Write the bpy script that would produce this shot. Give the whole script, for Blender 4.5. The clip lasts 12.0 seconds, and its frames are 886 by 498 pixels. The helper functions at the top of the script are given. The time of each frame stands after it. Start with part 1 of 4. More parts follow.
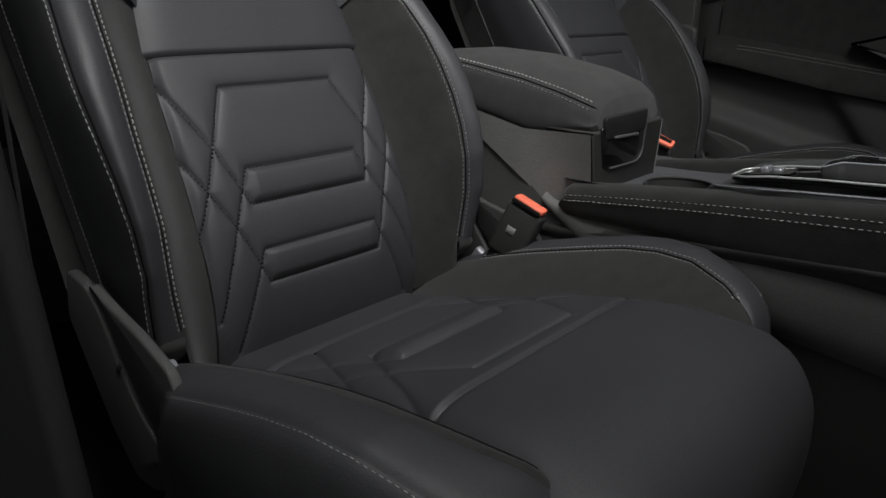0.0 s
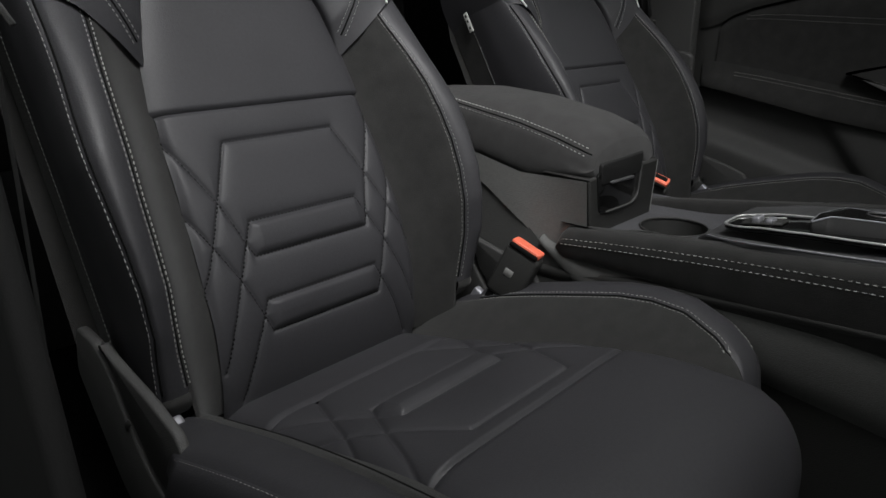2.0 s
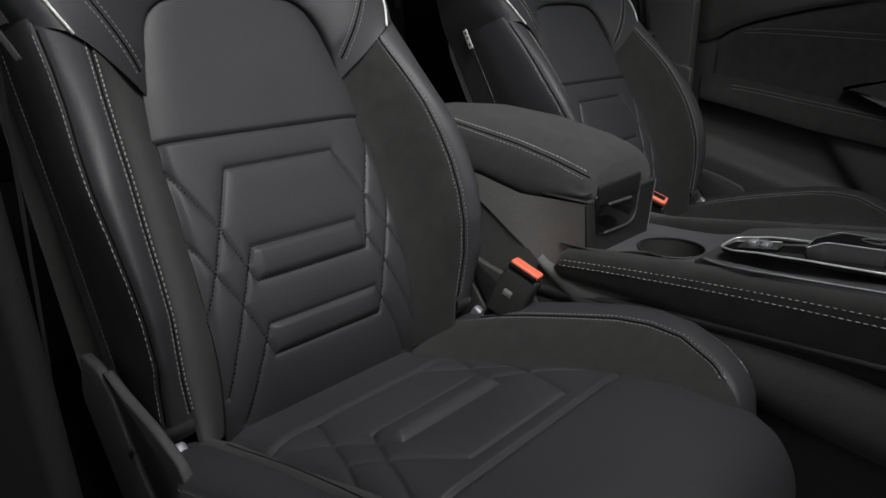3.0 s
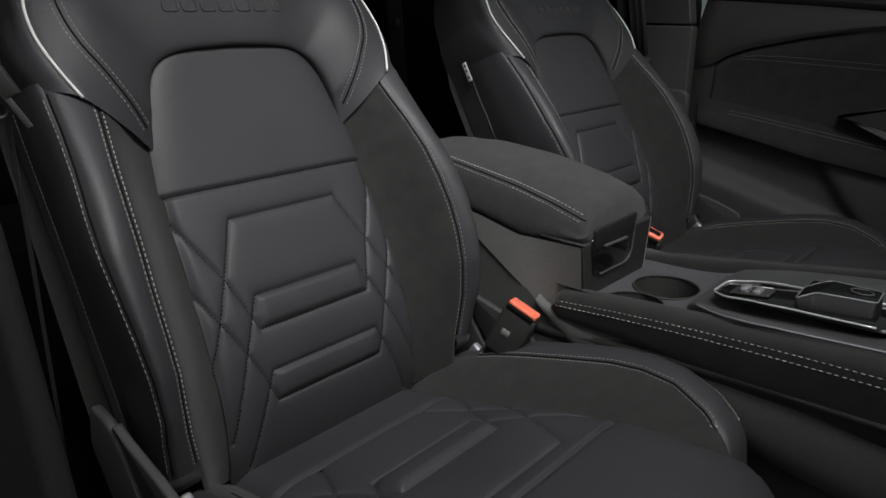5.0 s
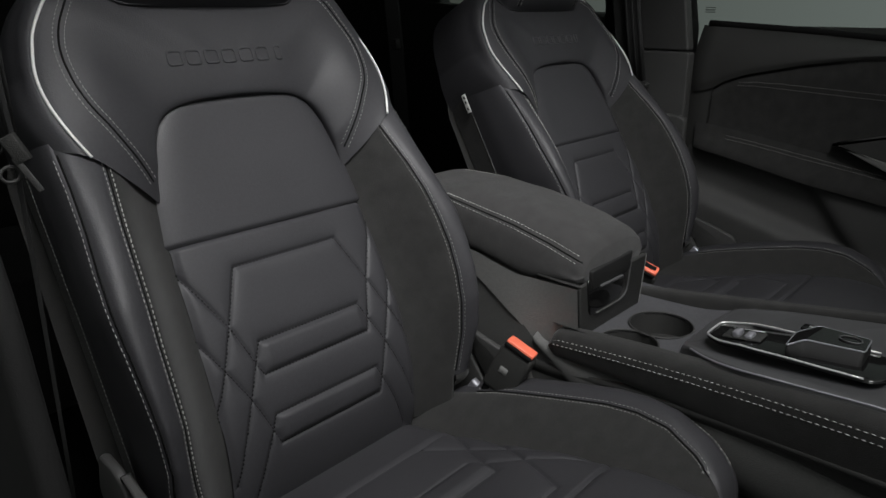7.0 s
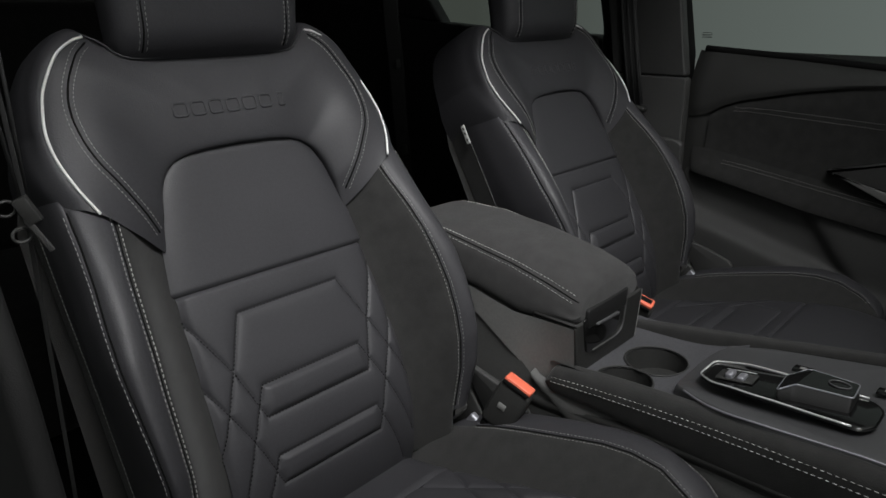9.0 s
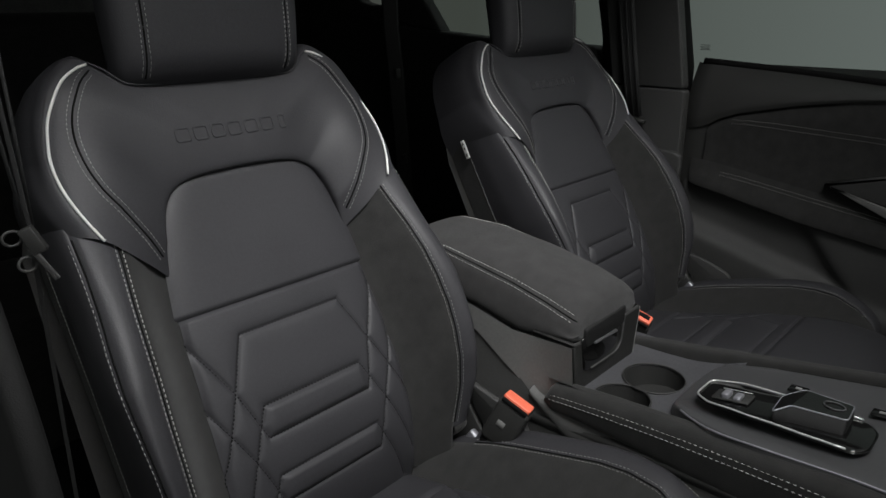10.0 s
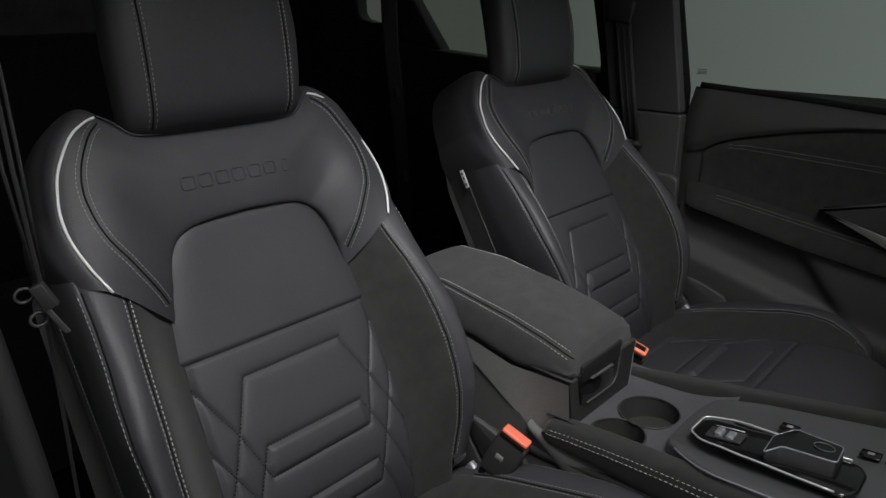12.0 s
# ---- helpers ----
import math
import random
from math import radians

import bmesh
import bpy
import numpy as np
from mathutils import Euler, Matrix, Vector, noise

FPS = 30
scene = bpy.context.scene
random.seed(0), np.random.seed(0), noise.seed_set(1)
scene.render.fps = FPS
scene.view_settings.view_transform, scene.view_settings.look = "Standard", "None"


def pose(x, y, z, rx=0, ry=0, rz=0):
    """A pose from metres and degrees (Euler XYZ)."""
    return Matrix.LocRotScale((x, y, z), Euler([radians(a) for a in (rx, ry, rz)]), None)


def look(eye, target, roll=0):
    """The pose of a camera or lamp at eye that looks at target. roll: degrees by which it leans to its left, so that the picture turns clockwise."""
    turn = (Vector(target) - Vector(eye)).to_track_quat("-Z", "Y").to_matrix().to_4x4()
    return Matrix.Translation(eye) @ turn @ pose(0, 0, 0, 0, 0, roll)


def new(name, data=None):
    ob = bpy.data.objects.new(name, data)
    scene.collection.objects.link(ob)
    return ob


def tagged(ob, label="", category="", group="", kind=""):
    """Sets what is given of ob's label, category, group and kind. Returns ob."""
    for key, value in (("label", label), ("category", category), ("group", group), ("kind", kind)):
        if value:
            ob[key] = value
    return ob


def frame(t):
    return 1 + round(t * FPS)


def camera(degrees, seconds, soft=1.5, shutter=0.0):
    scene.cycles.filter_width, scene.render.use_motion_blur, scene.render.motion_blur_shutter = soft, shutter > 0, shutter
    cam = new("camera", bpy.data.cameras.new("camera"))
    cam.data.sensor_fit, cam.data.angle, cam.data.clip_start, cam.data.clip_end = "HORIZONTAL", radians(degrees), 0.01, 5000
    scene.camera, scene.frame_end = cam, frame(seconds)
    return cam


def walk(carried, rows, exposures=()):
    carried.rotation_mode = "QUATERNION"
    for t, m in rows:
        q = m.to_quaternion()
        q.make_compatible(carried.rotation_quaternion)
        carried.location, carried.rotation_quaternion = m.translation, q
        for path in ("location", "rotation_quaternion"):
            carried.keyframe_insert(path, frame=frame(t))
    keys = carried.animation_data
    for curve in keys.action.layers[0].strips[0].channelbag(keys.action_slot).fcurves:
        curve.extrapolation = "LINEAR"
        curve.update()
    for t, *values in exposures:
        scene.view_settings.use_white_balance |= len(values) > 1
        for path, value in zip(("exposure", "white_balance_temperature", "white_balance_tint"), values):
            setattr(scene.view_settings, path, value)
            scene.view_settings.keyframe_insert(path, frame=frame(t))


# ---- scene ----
cam = camera(64.1, 12.0)
# seconds, place, yaw, pitch, roll: a straight, level crane move upwards
PATH = [
    (0.0, -0.4657, -0.6872, 0.6618, -47.8564, -18.6351, -0.0910),
    (1.0, -0.4649, -0.6877, 0.6911, -47.8271, -18.7158, -0.0883),
    (2.0, -0.4642, -0.6882, 0.7203, -47.7988, -18.7937, -0.0827),
    (3.0, -0.4635, -0.6887, 0.7494, -47.7713, -18.8687, -0.0741),
    (4.0, -0.4629, -0.6893, 0.7785, -47.7448, -18.9408, -0.0626),
    (5.0, -0.4624, -0.6899, 0.8075, -47.7192, -19.0100, -0.0481),
    (6.0, -0.4619, -0.6906, 0.8365, -47.6946, -19.0764, -0.0306),
    (7.0, -0.4615, -0.6913, 0.8654, -47.6708, -19.1399, -0.0102),
    (8.0, -0.4611, -0.6921, 0.8943, -47.6480, -19.2005, 0.0132),
    (9.0, -0.4608, -0.6929, 0.9231, -47.6261, -19.2583, 0.0396),
    (10.0, -0.4605, -0.6937, 0.9519, -47.6051, -19.3131, 0.0689),
    (11.0, -0.4603, -0.6946, 0.9806, -47.5850, -19.3651, 0.1012),
    (12.0, -0.4602, -0.6956, 1.0093, -47.5658, -19.4142, 0.1365),
]


def level_pose(x, y, z, yaw, pitch, roll):
    return pose(x, y, z, 0, 0, yaw) @ pose(0, 0, 0, pitch) @ pose(0, 0, 0, 0, roll) @ pose(0, 0, 0, 90)


walk(cam, [(t, level_pose(*p)) for t, *p in PATH])

# ---- world and light ----
world = bpy.data.worlds.new("studio")
scene.world = world
world.use_nodes = True
wn = world.node_tree.nodes
wn["Background"].inputs["Color"].default_value = (0.55, 0.58, 0.56, 1)
wn["Background"].inputs["Strength"].default_value = 0.46


def softbox(name, eye, target, sx, sy, watts, spread=180):
    data = bpy.data.lights.new(name, "AREA")
    data.shape, data.size, data.size_y, data.energy, data.spread = "RECTANGLE", sx, sy, watts, radians(spread)
    ob = new(name, data)
    ob.matrix_world = look(eye, target)
    return ob


softbox("overhead_softbox", (-0.12, -0.84, 2.10), (0.28, 0.06, 0.62), 0.8, 0.7, 6.9, 64)
softbox("windscreen_softbox", (0.40, -2.1, 2.1), (0.15, -0.1, 0.55), 1.6, 1.0, 3)
softbox("door_softbox", (-0.95, -2.3, 1.6), (0.2, -0.2, 0.5), 1.3, 1.1, 5)

# ---- materials ----
def nodes_of(name):
    m = bpy.data.materials.new(name)
    m.use_nodes = True
    nt = m.node_tree
    return m, nt, nt.nodes["Principled BSDF"]


def surface(name, colour, rough, bump_scale=0.0, bump=0.0, bump_kind="noise", vary=0.25, metal=0.0, stain=12.0, sheen=0.0, spec=0.5, rough_vary=0.1, detail=4.0):
    """Base colour with blotches at two scales, fine relief and uneven gloss."""
    m, nt, b = nodes_of(name)
    N, L = nt.nodes.new, nt.links.new
    co = N("ShaderNodeTexCoord")
    big = N("ShaderNodeTexNoise")
    big.inputs["Scale"].default_value, big.inputs["Detail"].default_value = stain, 5
    fine = N("ShaderNodeTexNoise")
    fine.inputs["Scale"].default_value, fine.inputs["Detail"].default_value = stain * 25, 3
    L(co.outputs["Object"], big.inputs["Vector"])
    L(co.outputs["Object"], fine.inputs["Vector"])
    mix = N("ShaderNodeMath")
    mix.operation = "ADD"
    L(big.outputs["Fac"], mix.inputs[0])
    L(fine.outputs["Fac"], mix.inputs[1])
    ramp = N("ShaderNodeMapRange")
    ramp.inputs["From Min"].default_value, ramp.inputs["From Max"].default_value = 0.6, 1.4
    ramp.inputs["To Min"].default_value, ramp.inputs["To Max"].default_value = 1 - vary, 1 + vary
    L(mix.outputs[0], ramp.inputs["Value"])
    scale = N("ShaderNodeVectorMath")
    scale.operation = "SCALE"
    scale.inputs[0].default_value = colour
    L(ramp.outputs["Result"], scale.inputs["Scale"])
    L(scale.outputs["Vector"], b.inputs["Base Color"])
    rr = N("ShaderNodeMapRange")
    rr.inputs["To Min"].default_value, rr.inputs["To Max"].default_value = max(rough - rough_vary, 0.02), min(rough + rough_vary, 1)
    L(big.outputs["Fac"], rr.inputs["Value"])
    L(rr.outputs["Result"], b.inputs["Roughness"])
    b.inputs["Metallic"].default_value = metal
    b.inputs["Specular IOR Level"].default_value = spec
    if sheen:
        b.inputs["Sheen Weight"].default_value, b.inputs["Sheen Roughness"].default_value = sheen, 0.5
    if bump:
        if bump_kind == "grain":
            tex = N("ShaderNodeTexVoronoi")
            tex.feature = "SMOOTH_F1"
            tex.inputs["Scale"].default_value = bump_scale
            out = tex.outputs["Distance"]
        else:
            tex = N("ShaderNodeTexNoise")
            tex.inputs["Scale"].default_value, tex.inputs["Detail"].default_value = bump_scale, detail
            out = tex.outputs["Fac"]
        L(co.outputs["Object"], tex.inputs["Vector"])
        bp = N("ShaderNodeBump")
        bp.inputs["Strength"].default_value, bp.inputs["Distance"].default_value = bump, 0.0008
        L(out, bp.inputs["Height"])
        L(bp.outputs["Normal"], b.inputs["Normal"])
    return m


LEATHER = surface("black_leather", (0.030, 0.0295, 0.0325), 0.54, 700, 0.18, "grain", 0.14, spec=0.36)
SUEDE = surface("black_suede", (0.0245, 0.0242, 0.0236), 0.95, 900, 0.5, "noise", 0.3, stain=45, sheen=0.09, spec=0.12)
# Same suede as SUEDE with a lighter base colour, for the lid only.
LIDSUEDE = surface("lighter_suede", (0.0395, 0.0388, 0.0388), 0.95, 900, 0.5, "noise", 0.28, stain=45, sheen=0.09, spec=0.12)
PIPING = surface("white_piping", (0.64, 0.64, 0.62), 0.55, vary=0.05)
THREAD = surface("grey_thread", (0.24, 0.24, 0.228), 0.8, vary=0.15)
PALETHREAD = surface("pale_thread", (0.42, 0.42, 0.40), 0.8, vary=0.15)
DARKTHREAD = surface("black_thread", (0.006, 0.006, 0.006), 0.9, vary=0.1, spec=0.1)
PLASTIC = surface("dark_grained_plastic", (0.022, 0.022, 0.021), 0.6, 900, 0.5, "grain", 0.15, spec=0.4)
GREYPLASTIC = surface("grey_grained_plastic", (0.165, 0.165, 0.160), 0.6, 900, 0.6, "grain", 0.15, spec=0.4)
MIDPLASTIC = surface("dull_grey_plastic", (0.040, 0.040, 0.039), 0.6, 900, 0.5, "grain", 0.15, spec=0.4)
SIDEPLASTIC = surface("soft_grey_plastic", (0.075, 0.075, 0.073), 0.65, 900, 0.5, "grain", 0.12, spec=0.35)
SATIN = surface("satin_grey_trim", (0.055, 0.055, 0.057), 0.38, 1500, 0.1, vary=0.1, spec=0.5)
GLOSS = surface("piano_black", (0.006, 0.006, 0.006), 0.08, vary=0.1, rough_vary=0.03)
CHROME = surface("satin_chrome", (0.78, 0.78, 0.77), 0.42, vary=0.05, metal=0.75, rough_vary=0.05)
STEEL = surface("bare_steel", (0.30, 0.30, 0.325), 0.5, vary=0.1, metal=0.7)
ORANGE = surface("orange_plastic", (0.78, 0.16, 0.09), 0.45, vary=0.06)
CARPET = surface("black_carpet", (0.014, 0.014, 0.014), 1.0, 500, 1.0, "noise", 0.4, spec=0.1)
# The grey stands in for stray light in the dark rear cabin.
REARTRIM = surface("lightened_cloth_trim", (0.14, 0.14, 0.138), 0.95, 500, 0.5, "noise", 0.3, spec=0.1)
BLACKTRIM = surface("black_smooth_trim", (0.010, 0.010, 0.010), 0.7, 900, 0.2, "grain", 0.15, spec=0.25)
RUBBER = surface("grey_rubber_mat", (0.052, 0.052, 0.056), 0.8, 600, 0.7, "noise", 0.25, spec=0.25)
WEBBING = surface("black_webbing", (0.018, 0.018, 0.018), 0.75, 500, 0.6, "noise", 0.2)
HEADLINER = surface("dark_headliner", (0.06, 0.06, 0.06), 0.95, 500, 0.4, "noise", 0.15)
TAGCLOTH = surface("pale_label_cloth", (0.55, 0.55, 0.53), 0.8, vary=0.1)
PRINT = surface("dark_print", (0.03, 0.035, 0.033), 0.7, vary=0.1)

# ---- building helpers ----
def part(name, bm, material, parent=None, label="", smooth=True):
    me = bpy.data.meshes.new(name)
    bm.to_mesh(me)
    bm.free()
    return part_of(name, me, material, parent, label, smooth)


def part_of(name, me, material, parent=None, label="", smooth=True):
    if smooth:
        me.polygons.foreach_set("use_smooth", [True] * len(me.polygons))
    me.materials.append(material)
    ob = new(name, me)
    ob.parent = parent
    if label:
        tagged(ob, label)
    return ob


def empty(name, m=Matrix()):
    ob = new(name)
    ob.matrix_world = m
    ob.empty_display_size = 0.05
    return ob


def mesh(name, verts, faces):
    me = bpy.data.meshes.new(name)
    me.from_pydata([tuple(v) for v in verts], [], faces)
    me.validate()
    return me


def sheet(fn, nu, nv, flip=False):
    """A mesh over the unit square: fn(i / nu, j / nv) gives a point."""
    verts = [fn(i / nu, j / nv) for j in range(nv + 1) for i in range(nu + 1)]
    faces = []
    for j in range(nv):
        for i in range(nu):
            q = (j * (nu + 1) + i, j * (nu + 1) + i + 1, (j + 1) * (nu + 1) + i + 1, (j + 1) * (nu + 1) + i)
            faces.append(q[::-1] if flip else q)
    return mesh("sheet", verts, faces)


def lerp_table(xs, ys):
    return lambda x: float(np.interp(x, xs, ys))


def catmull(points, t):
    """A point on a smooth curve through the points; t from 0 to their number less one."""
    n = len(points)
    i = min(max(int(t), 0), n - 2)
    k = t - i
    p1, p2 = points[i], points[i + 1]
    p0 = points[i - 1] if i else [2 * a - b for a, b in zip(p1, p2)]
    p3 = points[i + 2] if i + 2 < n else [2 * b - a for a, b in zip(p1, p2)]
    return [0.5 * (2 * b + (c - a) * k + (2 * a - 5 * b + 4 * c - d) * k * k + (3 * b - a - 3 * c + d) * k ** 3) for a, b, c, d in zip(p0, p1, p2, p3)]


def smooth_curve(points, n):
    return [Vector(catmull(points, (len(points) - 1) * i / n)) for i in range(n + 1)]


def tube(points, r, sides=8, flat=1.0, up=Vector((0, 0, 1)), closed=False):
    """A round or flattened rod along the points."""
    pts = [Vector(p) for p in points]
    verts, faces = [], []
    n = len(pts)
    for i, p in enumerate(pts):
        a = pts[i - 1] if i or closed else p
        b = pts[(i + 1) % n] if i < n - 1 or closed else p
        d = (b - a).normalized()
        s = d.cross(up)
        s = s.normalized() if s.length > 1e-6 else Vector((1, 0, 0))
        u = s.cross(d).normalized()
        for k in range(sides):
            w = 2 * math.pi * k / sides
            verts.append(p + s * math.cos(w) * r + u * math.sin(w) * r * flat)
    for i in range(n if closed else n - 1):
        for k in range(sides):
            a, b = i * sides, ((i + 1) % n) * sides
            faces.append((a + k, a + (k + 1) % sides, b + (k + 1) % sides, b + k))
    if not closed:
        faces += [tuple(range(sides))[::-1], tuple((n - 1) * sides + k for k in range(sides))]
    return mesh("tube", verts, faces)


def rbox(sx, sy, sz, r=0.004, seg=3, m=Matrix()):
    """A box with rounded edges about its middle."""
    bm = bmesh.new()
    bmesh.ops.create_cube(bm, size=1, matrix=Matrix.Diagonal((sx, sy, sz, 1)))
    bmesh.ops.bevel(bm, geom=bm.edges[:], offset=min(r, 0.49 * min(sx, sy, sz)), segments=seg, profile=0.5, affect="EDGES")
    bmesh.ops.transform(bm, matrix=m, verts=bm.verts)
    return bm


def prism(outline, depth, r=0.003, seg=2, m=Matrix()):
    """A flat outline (x, y), thickened by depth along z, with rounded edges."""
    bm = bmesh.new()
    f = bm.faces.new([bm.verts.new((x, y, 0)) for x, y in outline])
    if f.normal.z < 0:
        bmesh.ops.reverse_faces(bm, faces=[f])
    got = bmesh.ops.extrude_face_region(bm, geom=[f])
    bmesh.ops.translate(bm, vec=(0, 0, depth), verts=[g for g in got["geom"] if isinstance(g, bmesh.types.BMVert)])
    bmesh.ops.recalc_face_normals(bm, faces=bm.faces[:])
    if r:
        sharp = [e for e in bm.edges if len(e.link_faces) == 2 and e.calc_face_angle(0) > 0.6]
        bmesh.ops.bevel(bm, geom=sharp, offset=r, segments=seg, profile=0.5, affect="EDGES")
    bmesh.ops.transform(bm, matrix=m, verts=bm.verts)
    return bm


def rounded(outline, r, n=5):
    """The outline with its corners rounded."""
    out = []
    k = len(outline)
    for i in range(k):
        p, a, b = (Vector(outline[j % k]) for j in (i, i - 1, i + 1))
        rr = r[i] if isinstance(r, (list, tuple)) else r
        da, db = a - p, b - p
        d = min(rr, da.length * 0.49, db.length * 0.49)
        s, e = p + da.normalized() * d, p + db.normalized() * d
        for j in range(n + 1):
            t = j / n
            q = s * (1 - t) ** 2 + p * 2 * t * (1 - t) + e * t * t
            out.append((q.x, q.y))
    return out


def bvh_of(*obs):
    from mathutils.bvhtree import BVHTree
    verts, faces = [], []
    for ob in obs:
        base = len(verts)
        verts += [v.co.copy() for v in ob.data.vertices]
        faces += [[base + i for i in p.vertices] for p in ob.data.polygons]
    return BVHTree.FromPolygons(verts, faces)


def dashes(curves, tree, direction=None, length=0.0042, gap=0.0022, width=0.0011, proud=0.0007, side=0.0, facing=None):
    """Stitches along curves, laid on the surface below them; side shifts them across it."""
    verts, faces = [], []
    for pts in curves:
        pts = [Vector(p) for p in pts]
        acc = [0.0]
        for a, b in zip(pts, pts[1:]):
            acc.append(acc[-1] + (b - a).length)

        def at(s):
            i = min(max(int(np.searchsorted(acc, s)) - 1, 0), len(pts) - 2)
            k = (s - acc[i]) / max(acc[i + 1] - acc[i], 1e-9)
            return pts[i].lerp(pts[i + 1], k)
        s = 0.001
        while s + length < acc[-1]:
            a, b = at(s), at(s + length)
            s += length + gap
            ends = []
            for p in (a, b):
                if direction is None:
                    hit = tree.find_nearest(p)
                else:
                    hit = tree.ray_cast(p - direction * 0.06, direction, 0.14)
                    if hit[0] is None:
                        hit = tree.find_nearest(p)
                n = hit[1]
                if direction is not None and n.dot(direction) > 0 or facing is not None and n.dot(facing) < 0:
                    n = -n
                ends.append((hit[0], n))
            (a, n), (b, _) = ends
            d = b - a
            if d.length < 1e-5:
                continue
            d.normalize()
            c = d.cross(n).normalized()
            if side:
                a, b = (tree.find_nearest(q + c * side)[0] for q in (a, b))
            base = len(verts)
            mid = (a + b) / 2
            for p, w, h in ((a, 0.35, 0.0), (mid, 1, 1), (b, 0.35, 0.0)):
                verts += [p + c * width / 2 * w - n * 0.0003, p + n * (proud + width * 0.45 * h), p - c * width / 2 * w - n * 0.0003]
            for q in (0, 3):
                faces += [(base + q, base + q + 1, base + q + 4, base + q + 3), (base + q + 1, base + q + 2, base + q + 5, base + q + 4)]
    return mesh("dashes", verts, faces)


def groove(d, width, depth):
    return -depth * math.exp(-(d / width) ** 2)


def line_field(lines):
    """A function that gives the distance from a point to the nearest of the lines."""
    a = np.array([p for line in lines for p in line[:-1]], float)
    d = np.array([p for line in lines for p in line[1:]], float) - a
    dd = (d * d).sum(1)

    def dist(x, y):
        q = np.array((x, y)) - a
        k = np.clip((q * d).sum(1) / dd, 0, 1)
        return float(np.sqrt(((q - k[:, None] * d) ** 2).sum(1).min()))
    return dist


# ---- the car's shell and the studio round it ----
CX = 0.3725  # the car's middle


def slab(name, sx, sy, sz, at, material, label, turn=(0, 0, 0), r=0.004, category="wall"):
    ob = part(name, rbox(sx, sy, sz, r, 2, pose(*at, *turn)), material)
    return tagged(ob, label, category, kind="structure")


# Emission that blends from one colour to another along y.
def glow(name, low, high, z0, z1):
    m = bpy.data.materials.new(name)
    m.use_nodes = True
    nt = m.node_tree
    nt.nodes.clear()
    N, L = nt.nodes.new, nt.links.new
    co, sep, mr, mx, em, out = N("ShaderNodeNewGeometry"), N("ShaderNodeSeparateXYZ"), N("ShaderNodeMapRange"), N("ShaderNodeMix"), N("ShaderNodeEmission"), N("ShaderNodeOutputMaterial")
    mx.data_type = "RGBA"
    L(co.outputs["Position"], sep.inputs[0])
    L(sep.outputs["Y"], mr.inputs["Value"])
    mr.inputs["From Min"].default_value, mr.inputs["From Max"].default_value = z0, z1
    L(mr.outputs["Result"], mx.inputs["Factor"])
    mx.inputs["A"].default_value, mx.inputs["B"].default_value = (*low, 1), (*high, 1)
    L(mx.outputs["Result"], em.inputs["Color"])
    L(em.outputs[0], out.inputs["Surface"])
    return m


STUDIO = surface("studio_floor_paint", (0.10, 0.10, 0.10), 0.6, 40, 0.2, vary=0.15)
ground = tagged(part_of("ground", sheet(lambda i, j: ((i - 0.5) * 40, (j - 0.5) * 40, -0.42), 8, 8), STUDIO), "grey painted studio floor under the car", "floor", kind="structure")
# The wall's brightness is its own glow, fading from front to rear.
WALLGLOW = glow("glowing_studio_wall", (0.140, 0.156, 0.148), (0.048, 0.053, 0.046), -0.6, 3.2)
wall = tagged(part_of("backdrop", sheet(lambda i, j: (4.2, -3 + 14 * i, -0.41 + 4.5 * j), 4, 4), WALLGLOW, smooth=False), "pale grey green studio wall that glows by itself, dimmer towards the rear", "backdrop", kind="structure")

slab("floor", 1.75, 2.9, 0.04, (CX, 0.25, 0.02), CARPET, "black carpeted car floor", category="floor")
# The headliner is never in view; its front edge shades the head restraints.
slab("ceiling", 1.62, 1.98, 0.03, (CX, 0.77, 1.285), HEADLINER, "dark cloth headliner out of view, front edge set to shade the head restraints", category="ceiling")
slab("wall_rear", 1.62, 0.05, 1.26, (CX, 1.76, 0.64), REARTRIM, "cloth trim behind the rear bench, lightened to lift the dark")
slab("wall_near_rear", 0.04, 1.5, 1.26, (-0.43, 1.02, 0.64), REARTRIM, "cloth trim beside the rear bench, lightened to lift the dark")
# Plain slab added out of view to keep light off the cushion fronts.
slab("dashboard", 1.50, 0.12, 0.82, (CX + 0.03, -1.02, 0.45), PLASTIC, "plain dark slab added out of view for the dashboard, shading the footwell", (0, 0, 0), 0.03, "dashboard")
# near sill and centre pillar
slab("near_sill_trim", 0.05, 1.5, 0.16, (-0.42, -0.15, 0.10), PLASTIC, "dark plastic sill trim", category="trim")


def near_pillar():
    outline = [(-0.02, -0.06), (0.12, -0.06), (0.17, 1.28), (0.06, 1.28)]
    bm = prism(rounded(outline, 0.02), 0.07, 0.012, 3, Matrix(((0, 0, 1, -0.425), (1, 0, 0, 0.115), (0, 1, 0, 0), (0, 0, 0, 1))))
    return tagged(part("pillar_near", bm, PLASTIC), "dark plastic centre pillar trim behind the seat", "pillar", kind="structure")


near_pillar()


def near_pillar_trim():
    outline = rounded([(-0.335, 0.05), (-0.276, 0.38), (-0.247, 0.53), (-0.214, 0.68), (-0.165, 0.79), (-0.10, 0.90), (-0.04, 0.90), (-0.06, 0.05)], 0.03, 4)
    bm = prism(outline, 0.02, 0.008, 3, Matrix(((0, 0, 1, -0.356), (1, 0, 0, 0), (0, 1, 0, 0), (0, 0, 0, 1))))
    return tagged(part("trim_near", bm, BLACKTRIM), "dark plastic lower pillar trim beside the seat", "trim", kind="structure")


near_pillar_trim()

